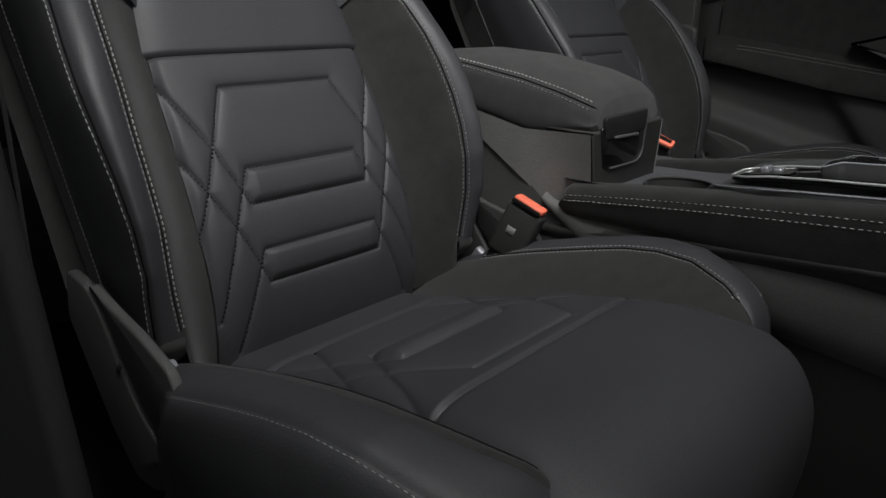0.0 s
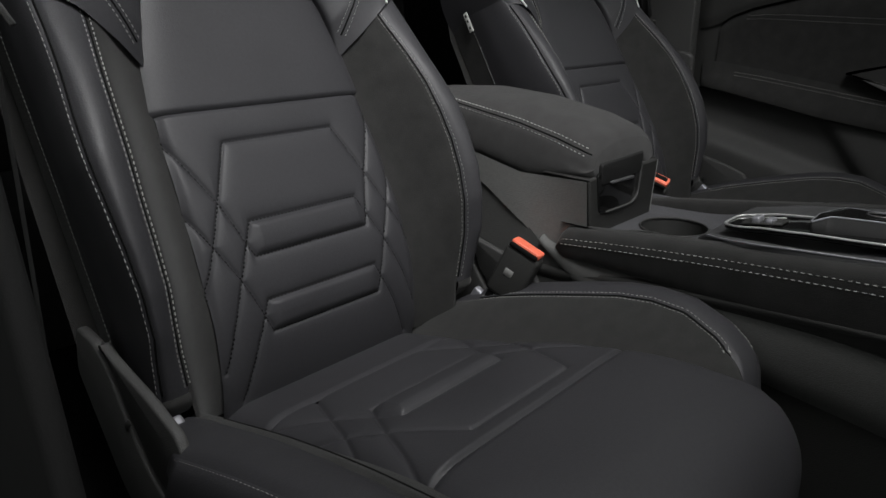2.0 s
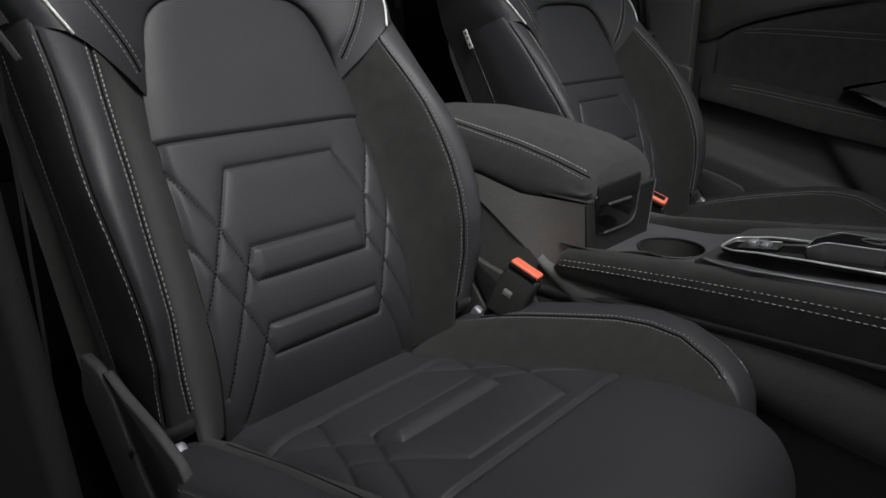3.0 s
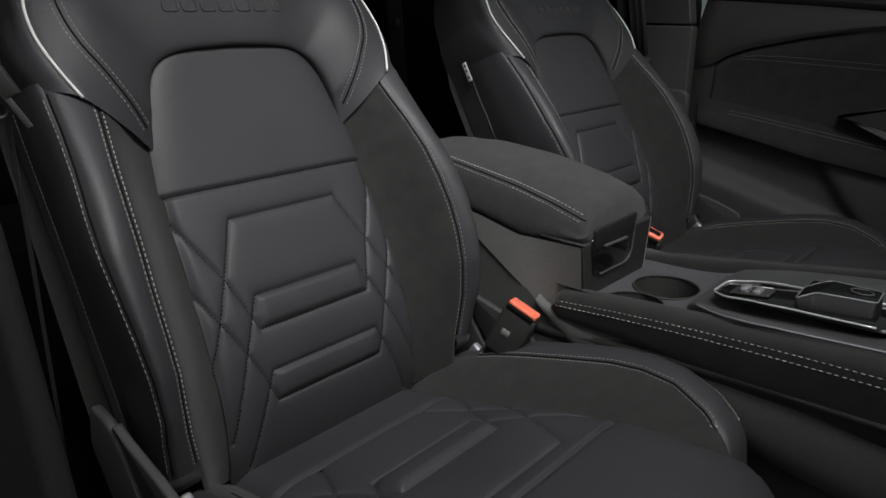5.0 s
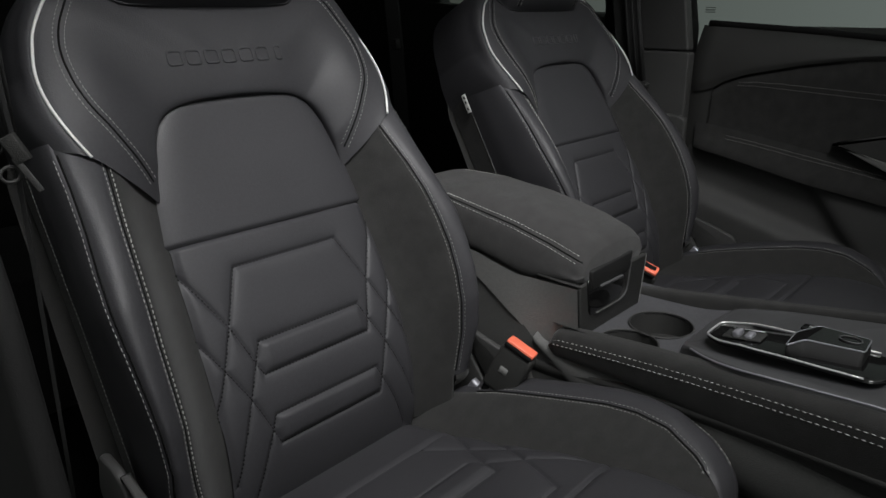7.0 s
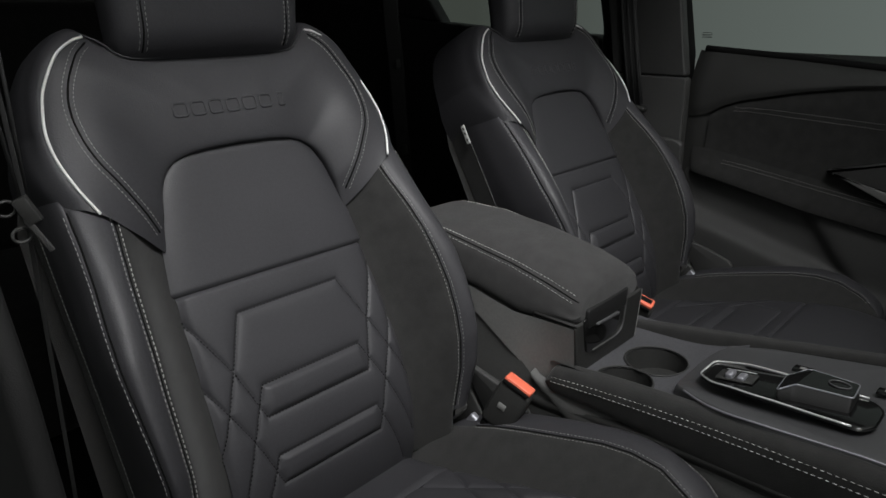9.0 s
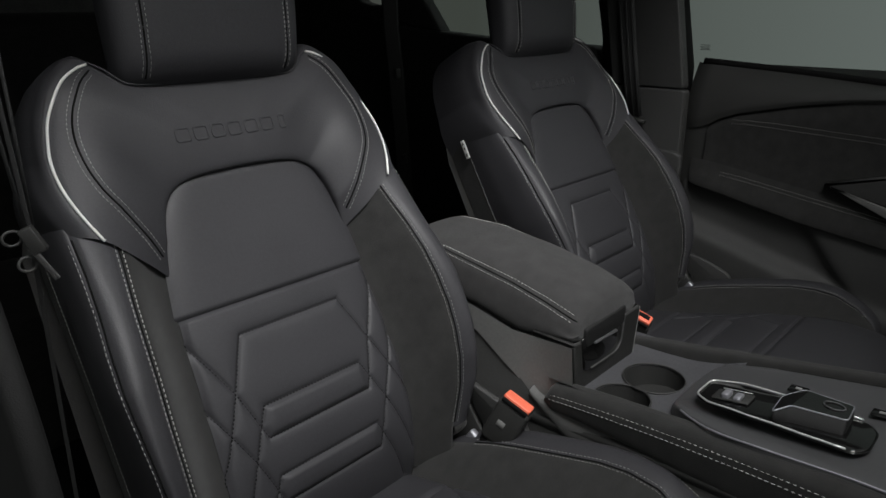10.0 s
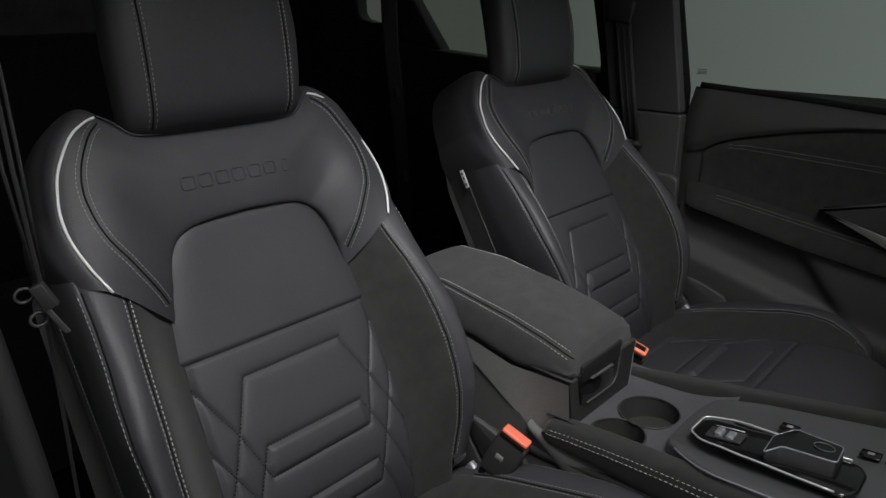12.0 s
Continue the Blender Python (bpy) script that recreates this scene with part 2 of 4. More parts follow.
# ---- the front seats ----
VT = [-0.06, -0.02, 0.02, 0.04, 0.08, 0.12, 0.16, 0.20, 0.24, 0.28, 0.32, 0.36, 0.40]
EDGE = lerp_table([-0.06, 0.10, 0.20, 0.25, 0.30, 0.36], [0.141, 0.140, 0.136, 0.1325, 0.126, 0.113])
RIDGE_X = lerp_table(VT, [0.186, 0.190, 0.196, 0.198, 0.199, 0.2005, 0.2005, 0.198, 0.195, 0.190, 0.183, 0.177, 0.172])
RIDGE_W = lerp_table(VT, [0.000, 0.015, 0.036, 0.047, 0.063, 0.070, 0.072, 0.070, 0.064, 0.053, 0.040, 0.028, 0.018])
RIM_X = lerp_table(VT, [0.212, 0.217, 0.221, 0.2225, 0.226, 0.2295, 0.232, 0.2335, 0.230, 0.225, 0.222, 0.220, 0.219])
SAG_FIT = np.polyfit([-0.10, -0.05, -0.02, 0.01, 0.04, 0.07, 0.10, 0.13, 0.19, 0.25], [-0.075, -0.034, -0.0175, -0.006, 0.0, 0.004, 0.006, 0.0065, 0.004, 0.0], 5)


def SAG(v):
    """How far the quilted panel lies before (+) or behind the backrest's plane."""
    return float(np.polyval(SAG_FIT, v)) if v < 0.25 else 0.0


RIM_W = lerp_table(VT, [-0.002, 0.014, 0.040, 0.055, 0.070, 0.075, 0.074, 0.070, 0.060, 0.050, 0.040, 0.028, 0.016])
BACK_LINES = []
for sgn in (-1, 1):
    BACK_LINES += [[(sgn * x, v) for x, v in line] for line in (
        [(0, 0.212), (0.072, 0.212), (0.100, 0.150), (0.125, 0.095), (0.145, 0.055)],
        [(0.136, 0.222), (0.100, 0.150), (0.077, 0.087), (0, 0.087)],
        [(0, 0.1245), (0.0725, 0.1245), (0.100, 0.067), (0.120, 0.020), (0.135, -0.02)],
        [(0.141, 0.150), (0.100, 0.067), (0.0755, 0.006), (0, 0.006)],
        [(0, 0.0395), (0.076, 0.0395), (0.100, -0.012), (0.118, -0.055)])]
SEAT_LINES = []
for sgn in (-1, 1):
    SEAT_LINES += [[(sgn * x, y) for x, y in line] for line in (
        [(0, -0.242), (0.073, -0.242), (0.112, -0.308), (0.150, -0.382)],
        [(0, -0.285), (0.073, -0.285), (0.099, -0.226), (0.136, -0.166)],
        [(0, -0.366), (0.073, -0.366), (0.103, -0.306), (0.146, -0.224)],
        [(0.077, -0.162), (0.121, -0.257), (0.155, -0.322)])]
BACK_FIELD, SEAT_FIELD = line_field(BACK_LINES), line_field(SEAT_LINES)
# yoke round the shoulder pad: inner edge, middle and outer edge (x, v, w), from the leg to the middle
YOKE = [
    ((0.125, 0.298, 0.000), (0.158, 0.322, 0.026), (0.194, 0.350, 0.040)),
    ((0.119, 0.335, -0.001), (0.158, 0.362, 0.032), (0.206, 0.380, 0.036)),
    ((0.113, 0.360, -0.001), (0.166, 0.393, 0.0355), (0.2128, 0.410, 0.029)),
    ((0.104, 0.380, 0.000), (0.164, 0.425, 0.0335), (0.2128, 0.438, 0.022)),
    ((0.092, 0.392, 0.001), (0.155, 0.455, 0.0275), (0.2075, 0.463, 0.0185)),
    ((0.076, 0.399, 0.002), (0.136, 0.475, 0.0235), (0.1985, 0.488, 0.0160)),
    ((0.058, 0.402, 0.003), (0.113, 0.478, 0.0222), (0.178, 0.520, 0.0170)),
    ((0.042, 0.4035, 0.003), (0.085, 0.468, 0.0215), (0.146, 0.541, 0.012)),
    ((0.028, 0.404, 0.003), (0.057, 0.462, 0.0208), (0.118, 0.521, 0.014)),
    ((0.016, 0.4045, 0.003), (0.032, 0.458, 0.021), (0.090, 0.511, 0.015)),
    ((0.007, 0.405, 0.003), (0.014, 0.456, 0.020), (0.045, 0.510, 0.015)),
    ((0.000, 0.405, 0.003), (0.000, 0.456, 0.020), (0.000, 0.510, 0.015))]
WELT = [(0.194, 0.350, 0.040), (0.206, 0.380, 0.036), (0.2128, 0.410, 0.029), (0.2128, 0.438, 0.022), (0.2075, 0.463, 0.0185), (0.1985, 0.488, 0.016), (0.178, 0.520, 0.017), (0.158, 0.535, 0.015), (0.143, 0.541, 0.010)]
DOUBLE = [(0.130, 0.322, 0), (0.141, 0.34, 0), (0.1535, 0.36, 0), (0.165, 0.38, 0), (0.1765, 0.40, 0), (0.183, 0.42, 0), (0.1853, 0.44, 0), (0.1845, 0.46, 0), (0.1796, 0.48, 0), (0.1706, 0.50, 0), (0.158, 0.52, 0), (0.144, 0.533, 0)]


def front_seat(name, place, recline):
    base = empty(name, Matrix.Translation(place))
    th = radians(recline)
    vv, ww, oo = Vector((0, math.sin(th), math.cos(th))), Vector((0, -math.cos(th), math.sin(th))), Vector((0, -0.099, 0.39)) - Vector((0, 0, 0))

    def bk(x, v, w):
        return oo + Vector((x, 0, 0)) + vv * v + ww * w

    def section(v):
        e = EDGE(v)
        rx = float(np.interp(v, [-0.06, 0.08, 0.2, 0.36], [0.218, 0.2195, 0.2215, 0.226]))
        return [(0, 0.001), (e - 0.008, SAG(v) - 0.006), (RIDGE_X(v), RIDGE_W(v)), (RIM_X(v), RIM_W(v)),
                (0.5 * (RIM_X(v) + rx) + 0.006, RIM_W(v) * 0.45 - 0.028), (rx, -0.055), (rx - 0.008, -0.105)]

    def on_bolster(s, v):
        pts = section(v)
        q = catmull(pts, s)
        return q[0], q[1]

    # quilted lower panel
    def quilt(i, j):
        v = -0.10 + (0.2485 + 0.10) * j
        x = (2 * i - 1) * (EDGE(v) - 0.0005)
        w = SAG(v) + 0.0035 * (1 - (x / EDGE(v)) ** 8)
        d = BACK_FIELD(x, v)
        w += groove(d, 0.0013, 0.0018) + 0.0034 * (1 - math.exp(-d / 0.006))
        stripe = 0.0
        for lo, hi in ((0.087, 0.1245), (0.006, 0.0395)):
            if lo < v < hi and abs(x) < 0.10:
                half = (hi - lo) / 2
                k = 1 - abs(v - (lo + hi) / 2) / half
                side = min(max((0.078 - abs(x) + 0.012 * (v - lo) / half * 0) / 0.012, 0), 1)
                stripe = max(stripe, 0.0032 * min(k * 2.6, 1) ** 0.7 * side)
        w += stripe
        w += groove(0.2485 - v, 0.0022, 0.0035) + groove(EDGE(v) - abs(x), 0.006, 0.004)
        return bk(x, v, w)
    panel = part_of("quilted_back_panel", sheet(quilt, 190, 210), LEATHER, base, "black leather back panel quilted with hexagons and bars")

    # smooth pad above it
    def pad(i, j):
        v = 0.2485 + (0.408 - 0.2485) * j
        e = EDGE(min(v, 0.36)) if v < 0.36 else float(np.interp(v, [0.36, 0.385, 0.398, 0.408], [0.113, 0.102, 0.09, 0.075]))
        x = (2 * i - 1) * (e + 0.004)
        w = 0.007 - 0.007 * (abs(x) / (e + 0.004)) ** 10 - 0.004 * max(0, (v - 0.395) / 0.013) ** 2
        w += groove(v - 0.2485, 0.0020, 0.0045)
        return bk(x, v, w)
    part_of("shoulder_pad", sheet(pad, 60, 50), LEATHER, base, "smooth grained black leather pad")

    bolsters = []
    for sg in (-1, 1):
        def strip(s0, s1, v0, top, crease):
            def fn(i, j):
                t = top(i)
                v = v0 + (t - v0) * j
                s = s0 + (s1 - s0) * i
                x, w = on_bolster(s, v)
                d0, d1 = i * crease[2], (1 - i) * crease[2]
                w += groove(d0, 0.004, crease[0]) + groove(d1, 0.004, crease[1])
                return bk(sg * x, v, w)
            return fn
        a = part_of("suede_insert", sheet(strip(1, 2, -0.06, lambda i: 0.312 + 0.04 * i, (0.002, 0.0025, 0.07)), 26, 70, sg < 0), SUEDE, base, "black suede bolster insert")
        b = part_of("bolster_strip", sheet(strip(2, 3, -0.018, lambda i: 0.352 + 0.02 * i, (0.0025, 0.0025, 0.035)), 14, 70, sg < 0), LEATHER, base, "smooth black leather bolster strip")
        c = part_of("bolster_side", sheet(strip(3, 5, -0.018, lambda i: 0.372 + 0.012 * i, (0.0025, 0.002, 0.12)), 20, 60, sg < 0), LEATHER, base, "black leather side of the backrest")
        d = part_of("rear_side", sheet(strip(5, 6, -0.018, lambda i: 0.384 + 0.004 * i, (0.002, 0, 0.06)), 8, 60, sg < 0), SUEDE, base, "dull black cloth side of the backrest")
        def flap(i, j):
            x, w = on_bolster(2 + 3.5 * i, -0.018)
            return bk(sg * (x - 0.012 * j * j), -0.018 - 0.022 * math.sin(j * math.pi / 2), w - (w + 0.05) * 0.9 * (1 - math.cos(j * math.pi / 2)) + 0.002 * math.sin(math.pi * j))
        part_of("lower_flap", sheet(flap, 24, 10, sg > 0), SUEDE, base, "black cloth flap closing the bolster")
        bolsters.append((sg, a, b, c, d))

    # yoke over the shoulders
    n = len(YOKE)

    def yoke_guides(k):
        side = 1 if k >= 0 else -1
        ab = abs(k)
        def at(col):
            return catmull([g[col] for g in YOKE], (n - 1) * (1 - ab))
        i, m, o = at(0), at(1), at(2)
        far = (1 - ab) * (n - 1)
        lift = Vector(m) - Vector(i)
        i2 = [i[0] + lift.x * 0.10, i[1] + lift.y * 0.10, i[2] + max(0.012, lift.z * 0.45)] if far > 1 else [i[0] + lift.x * 0.12, i[1] + lift.y * 0.12, i[2] + lift.z * (0.12 + 0.33 * far)]
        i2[2] = min(i2[2], m[2])
        # shoulder side
        outx = float(np.interp(far, [0, 3, 6, 7, 8, 11], [0.024, 0.008, 0.010, 0.004, 0.0, 0.0]))
        outv = float(np.interp(far, [0, 3, 6, 7, 8, 11], [0.012, 0.006, 0.013, 0.018, 0.012, 0.012]))
        fall = float(np.interp(far, [0, 3, 6, 7, 8, 11], [0.014, 0.024, 0.028, 0.026, 0.022, 0.022]))
        s1 = [o[0] + outx, o[1] + outv, o[2] - fall]
        s2 = [s1[0] + 0.004 * min(outx * 60, 1), s1[1] + 0.003, s1[2] - 0.035]
        s3 = [s2[0] - 0.006, s2[1], -0.105]
        return [[side * q[0], q[1], q[2]] for q in (i, i2, m, o, s1, s2, s3)]

    def yoke(i, j):
        k = 2 * i - 1
        g = yoke_guides(k)
        t = j * 6
        q = catmull(g, t)
        if abs(t - 3) < 0.6 and (1 - abs(k)) * (n - 1) < 7.5:
            q[2] += groove((t - 3) * 0.04, 0.003, 0.0015)
        return bk(*q)
    yk = part_of("shoulder_yoke", sheet(yoke, 150, 60), LEATHER, base, "black leather shoulder yoke with embossed bars")
    # rear shell closing the backrest
    part_of("back_shell", sheet(lambda i, j: bk((2 * i - 1) * float(np.interp(j, [0, 0.7, 0.93, 1], [0.236, 0.232, 0.19, 0.14])), -0.055 + 0.6 * j, -0.105 - 0.02 * math.sin(math.pi * i)), 16, 20), PLASTIC, base, "black plastic seat back shell")

    # welt, one each shoulder
    for sg in (-1, 1):
        tuck = [0.0055 * math.exp(-((k - 40) / 13) ** 4) * (sg > 0) for k in range(61)]
        pts = [bk(sg * (q[0] + d * 0.2), q[1] + d * 0.3, q[2] + 0.0005 - d) for q, d in zip(smooth_curve(WELT, 60), tuck)]
        part_of("shoulder_piping", tube(pts, 0.0015, 8), PIPING, base, "thin white piping")
    # stitches
    ty = bvh_of(yk)
    dd = -ww
    for sg in (-1, 1):
        twin = [[bk(sg * q[0], q[1], 0.03) for q in smooth_curve(DOUBLE, 70)]]
        for off in (-0.0052, 0.0052):
            part_of("yoke_stitching", dashes(twin, ty, dd, 0.0032, 0.0018, 0.0009, side=off), THREAD, yk, "pale grey thread")
        part_of("yoke_seam", tube_on(twin, ty, dd), DARKTHREAD, yk)
    for sg, a, b, c, d in bolsters:
        tree = bvh_of(a, b, c, d)
        ridge = [bk(sg * RIDGE_X(v), v, RIDGE_W(v)) for v in np.linspace(-0.012, 0.345, 80)]
        rim = [bk(sg * RIM_X(v), v, RIM_W(v)) for v in np.linspace(-0.012, 0.36, 80)]
        rear = [bk(sg * section(v)[5][0], v, -0.055) for v in np.linspace(-0.012, 0.37, 60)]
        for off in (-0.0042, 0.0042):
            part_of("ridge_stitching", dashes([ridge], tree, None, 0.0036, 0.0020, side=off, facing=ww, width=0.0009), THREAD, b, "pale grey thread")
        part_of("ridge_seam", tube_on([ridge], tree, None), DARKTHREAD, b)
        part_of("rim_stitching", dashes([rim], tree, None, side=0.0045 * sg, facing=ww * 0.7 + Vector((sg * 0.7, 0, 0)), width=0.0008), THREAD, b, "pale grey thread")
        part_of("rim_seam", tube_on([rim], tree, None), DARKTHREAD, b)
        part_of("side_stitching", dashes([rear], tree, None, 0.0035, 0.0018, 0.0006, facing=Vector((sg, 0, 0))), THREAD, c, "pale grey thread")
    tp = bvh_of(panel)
    quiltc = [[bk(x, v, 0) for x, v in dense(line)] for line in BACK_LINES]
    part_of("quilt_stitching", dashes(quiltc, tp, dd, 0.0028, 0.0018, 0.0022, 0.0009), DARKTHREAD, panel, "black quilting thread")

    # embossed bars on the yoke, each a raised outline
    rotm = Matrix((Vector((1, 0, 0)), vv, ww)).transposed().to_4x4()
    for k in range(7):
        x = -0.0675 + 0.0225 * k
        if not ty.ray_cast(bk(x, 0.449, 0.08), dd, 0.2)[0]:
            continue
        hx = 0.0085 if k < 6 else 0.004
        ring = rounded([(x - hx, 0.4415), (x + hx, 0.4415), (x + hx, 0.4565), (x - hx, 0.4565)], 0.0045 if k < 6 else 0.002, 5)
        pts = []
        for a, b in ring:
            hit = ty.ray_cast(bk(a, b, 0.08), dd, 0.2)
            pts.append(hit[0] - ww * 0.0004)
        part_of("embossed_bar", tube(pts, 0.0017, 6, up=ww, closed=True), LEATHER, yk)

    # head restraint
    def restraint(i, j):
        a = 2 * math.pi * i
        v = 0.508 + 0.205 * j
        end = max(abs(2 * j - 1) - 0.72, 0) / 0.28
        k = (1 - end ** 2.4) ** 0.5 if end < 1 else 0.0
        hw = (0.116 + 0.006 * math.sin(math.pi * j) - 0.010 * max(0, j - 0.5)) * (0.84 + 0.16 * k)
        hd = (0.040 if math.sin(a) > 0 else 0.050) * (0.25 + 0.75 * k)
        c, s = math.cos(a), math.sin(a)
        p = 0.38 if s > 0 else 0.95
        x = hw * math.copysign(abs(c) ** p, c)
        w = 0.014 + hd * math.copysign(abs(s) ** 0.55, s) - 0.012 * (2 * j - 1) ** 2 + (-0.006 * (x / hw) ** 2 if s > 0 else 0)
        w += groove(abs(x) - 0.092, 0.003, 0.0015) if s > 0.2 else 0
        return bk(x, v, w + 0.30 * (v - 0.51))
    hr = part_of("head_restraint", sheet(restraint, 96, 40), LEATHER, base, "black leather head restraint with vertical seams")
    for j in (0.0, 1.0):
        capb = bmesh.new()
        f = capb.faces.new([capb.verts.new(restraint(i / 48, j)) for i in range(48)])
        if j == 0:
            bmesh.ops.reverse_faces(capb, faces=[f])
        part("restraint_cap", capb, LEATHER, base)
    th_ = bvh_of(hr)
    for sg in (-1, 1):
        line = [[bk(sg * 0.092, v, 0.05 + 0.30 * (v - 0.51)) for v in np.linspace(0.515, 0.705, 40)]]
        for off in (-0.0042, 0.0042):
            part_of("restraint_stitching", dashes(line, th_, dd, 0.0034, 0.0018, 0.0009, side=off), THREAD, hr, "pale grey thread")
        part_of("restraint_seam", tube_on(line, th_, dd), DARKTHREAD, hr)

    # ---- cushion ----
    yprof = smooth_curve([(-0.07, 0.312), (-0.11, 0.320), (-0.150, 0.329), (-0.24, 0.352), (-0.32, 0.376), (-0.383, 0.389), (-0.44, 0.3965), (-0.49, 0.394), (-0.53, 0.380), (-0.555, 0.355), (-0.566, 0.32), (-0.562, 0.26), (-0.54, 0.20)], 240)

    def prof(k):
        f = k * 240
        i = min(int(f), 239)
        return yprof[i].lerp(yprof[i + 1], f - i)

    def halfw(y):
        return float(np.interp(-y, [0.07, 0.15, 0.38, 0.47, 0.495, 0.515, 0.535, 0.57], [0.140, 0.143, 0.152, 0.158, 0.180, 0.200, 0.208, 0.205]))

    def cushion(k0, k1, lines):
        def fn(i, j):
            k = k0 + (k1 - k0) * j
            p = prof(k)
            y, z = p.x, p.y
            hw = halfw(y)
            x = (2 * i - 1) * hw
            nrm = (prof(min(k + 0.01, 1)) - prof(max(k - 0.01, 0))).normalized()
            up = Vector((nrm.y, -nrm.x))
            up = up if up.y > 0 or y < -0.5 else -up
            h = 0.004 - 0.016 * abs(x / hw) ** 12
            if y < -0.47:
                h -= 0.030 * abs(x / hw) ** 5 * min((-y - 0.47) / 0.06, 1)
            if lines and y > -0.40:
                d = SEAT_FIELD(x, y)
                h += groove(d, 0.0016, 0.0020) + 0.0038 * (1 - math.exp(-d / 0.007))
                if -0.285 < y < -0.242 and abs(x) < 0.08:
                    h += 0.006 * min((1 - abs(y + 0.2635) / 0.0215) * 1.8, 1) ** 0.7 * min(max((0.080 - abs(x)) / 0.012, 0), 1)
            else:
                h += 0.0034
            h += groove(y + 0.160, 0.003, 0.005) + groove(y + 0.389, 0.003, 0.005)
            return Vector((x, y - up.x * 0 + (up.x * h if y < -0.5 else 0), z + (up.y * h if up.y > 0 else 0)))
        return fn
    ks = [i for i in range(241)]
    k_rear = min(ks, key=lambda i: abs(yprof[i].x + 0.160)) / 240
    k_front = min(ks[:180], key=lambda i: abs(yprof[i].x + 0.389)) / 240
    part_of("cushion_rear_strip", sheet(cushion(0, k_rear, False), 40, 24, True), LEATHER, base, "smooth black leather strip")
    cq = part_of("quilted_cushion_panel", sheet(cushion(k_rear, k_front, True), 180, 150, True), LEATHER, base, "black leather cushion panel quilted with hexagons")
    part_of("cushion_front", sheet(cushion(k_front, 1, False), 60, 80, True), LEATHER, base, "smooth black leather cushion front")

    yt = [-0.08, -0.14, -0.18, -0.22, -0.26, -0.30, -0.34, -0.38, -0.42, -0.46, -0.48, -0.50, -0.52]
    tbl = lambda vals: lerp_table([-y for y in yt], vals)
    bcx = tbl([0.195, 0.200, 0.2045, 0.206, 0.207, 0.2095, 0.212, 0.2115, 0.207, 0.192, 0.180, 0.172, 0.168])
    bcz = tbl([0.338, 0.360, 0.374, 0.386, 0.397, 0.407, 0.4165, 0.422, 0.4215, 0.4115, 0.404, 0.394, 0.378])
    acx = tbl([0.248, 0.2503, 0.251, 0.2513, 0.251, 0.2505, 0.250, 0.2475, 0.244, 0.2346, 0.226, 0.214, 0.200])
    acz = tbl([0.340, 0.3625, 0.375, 0.387, 0.3985, 0.4095, 0.419, 0.4245, 0.4235, 0.413, 0.403, 0.388, 0.365])

    def cus_section(y, inset=0.0):
        zc0 = float(np.interp(-y, [-p.x for p in yprof[:190]], [p.y for p in yprof[:190]]))
        e = min(halfw(max(y, -0.47)), 0.158) - 0.002
        ax, az = acx(-y), acz(-y)
        return [(e - 0.012, zc0 - 0.010), (bcx(-y) - inset, bcz(-y)), (ax, az), (ax + 0.012, az - 0.04), (ax + 0.004, az - 0.10), (ax - 0.004, 0.26)]
    for sg in (-1, 1):
        def cstrip(s0, s1, y1, crease):
            def fn(i, j):
                s = s0 + (s1 - s0) * i
                ya = -0.070 - 0.130 * min(max((s - 0.8) / 1.3, 0), 1) ** 1.3
                y = ya + (y1 - ya) * j
                q = catmull(cus_section(y, 0.012 if sg < 0 else 0.0), s)
                q[1] -= 0.022 * max(0.0, 1 - j / 0.07) ** 2 * min(s, 1)
                d0, d1 = i * crease[2], (1 - i) * crease[2]
                end = max(0.0, (j - 0.93) / 0.07)
                return Vector((sg * (q[0] - 0.03 * end * end * (s0 >= 1)), y, q[1] + groove(d0, 0.004, crease[0]) + groove(d1, 0.004, crease[1]) - 0.03 * end ** 2))
            return fn
        a = part_of("cushion_suede_insert", sheet(cstrip(0, 1, -0.515, (0.0, 0.0025, 0.06)), 22, 60, sg > 0), SUEDE, base, "black suede cushion bolster insert")
        b = part_of("cushion_bolster_strip", sheet(cstrip(1, 2, -0.515, (0.0025, 0.0025, 0.04)), 14, 60, sg > 0), LEATHER, base, "smooth black leather bolster strip")
        c = part_of("cushion_bolster_side", sheet(cstrip(2, 5, -0.515, (0.002, 0.0, 0.15)), 20, 60, sg > 0), LEATHER, base, "black leather cushion side")
        tree = bvh_of(a, b, c)
        top = [Vector((sg * (bcx(-y) - (0.024 if sg < 0 else 0.0)), y, bcz(-y) - (0.012 if sg < 0 else 0.0))) for y in np.linspace(-0.150, -0.482, 90)]
        rim = [Vector((sg * acx(-y), y, acz(-y))) for y in np.linspace(-0.205, -0.49, 90)]
        for off in (-0.0042, 0.0042) if sg > 0 else ():
            part_of("cushion_stitching", dashes([top], tree, None, 0.0034, 0.0020, 0.0009, side=off, facing=Vector((0, 0, 1))), THREAD, b, "pale grey thread")
        part_of("cushion_seam", tube_on([top], tree, None), DARKTHREAD, b)
        part_of("cushion_rim_stitching", dashes([rim], tree, None, 0.0036, 0.0018, 0.0009, side=-0.004 * sg, facing=Vector((0, 0, 1))), THREAD, b, "pale grey thread")
        # hinge bracket between cushion and backrest
        part("hinge_bracket", rbox(0.012, 0.024, 0.070, 0.004, 3, Matrix.Translation((sg * 0.214, -0.126, 0.336)) @ pose(0, 0, 0, 32, 0, 0)), STEEL, base, "bare steel hinge bracket")
    # base, rails and plastic side covers
    part("seat_base", rbox(0.42, 0.40, 0.20, 0.02, 3, pose(0, -0.30, 0.16)), DARKTHREAD, base, "black seat frame under the cushion")
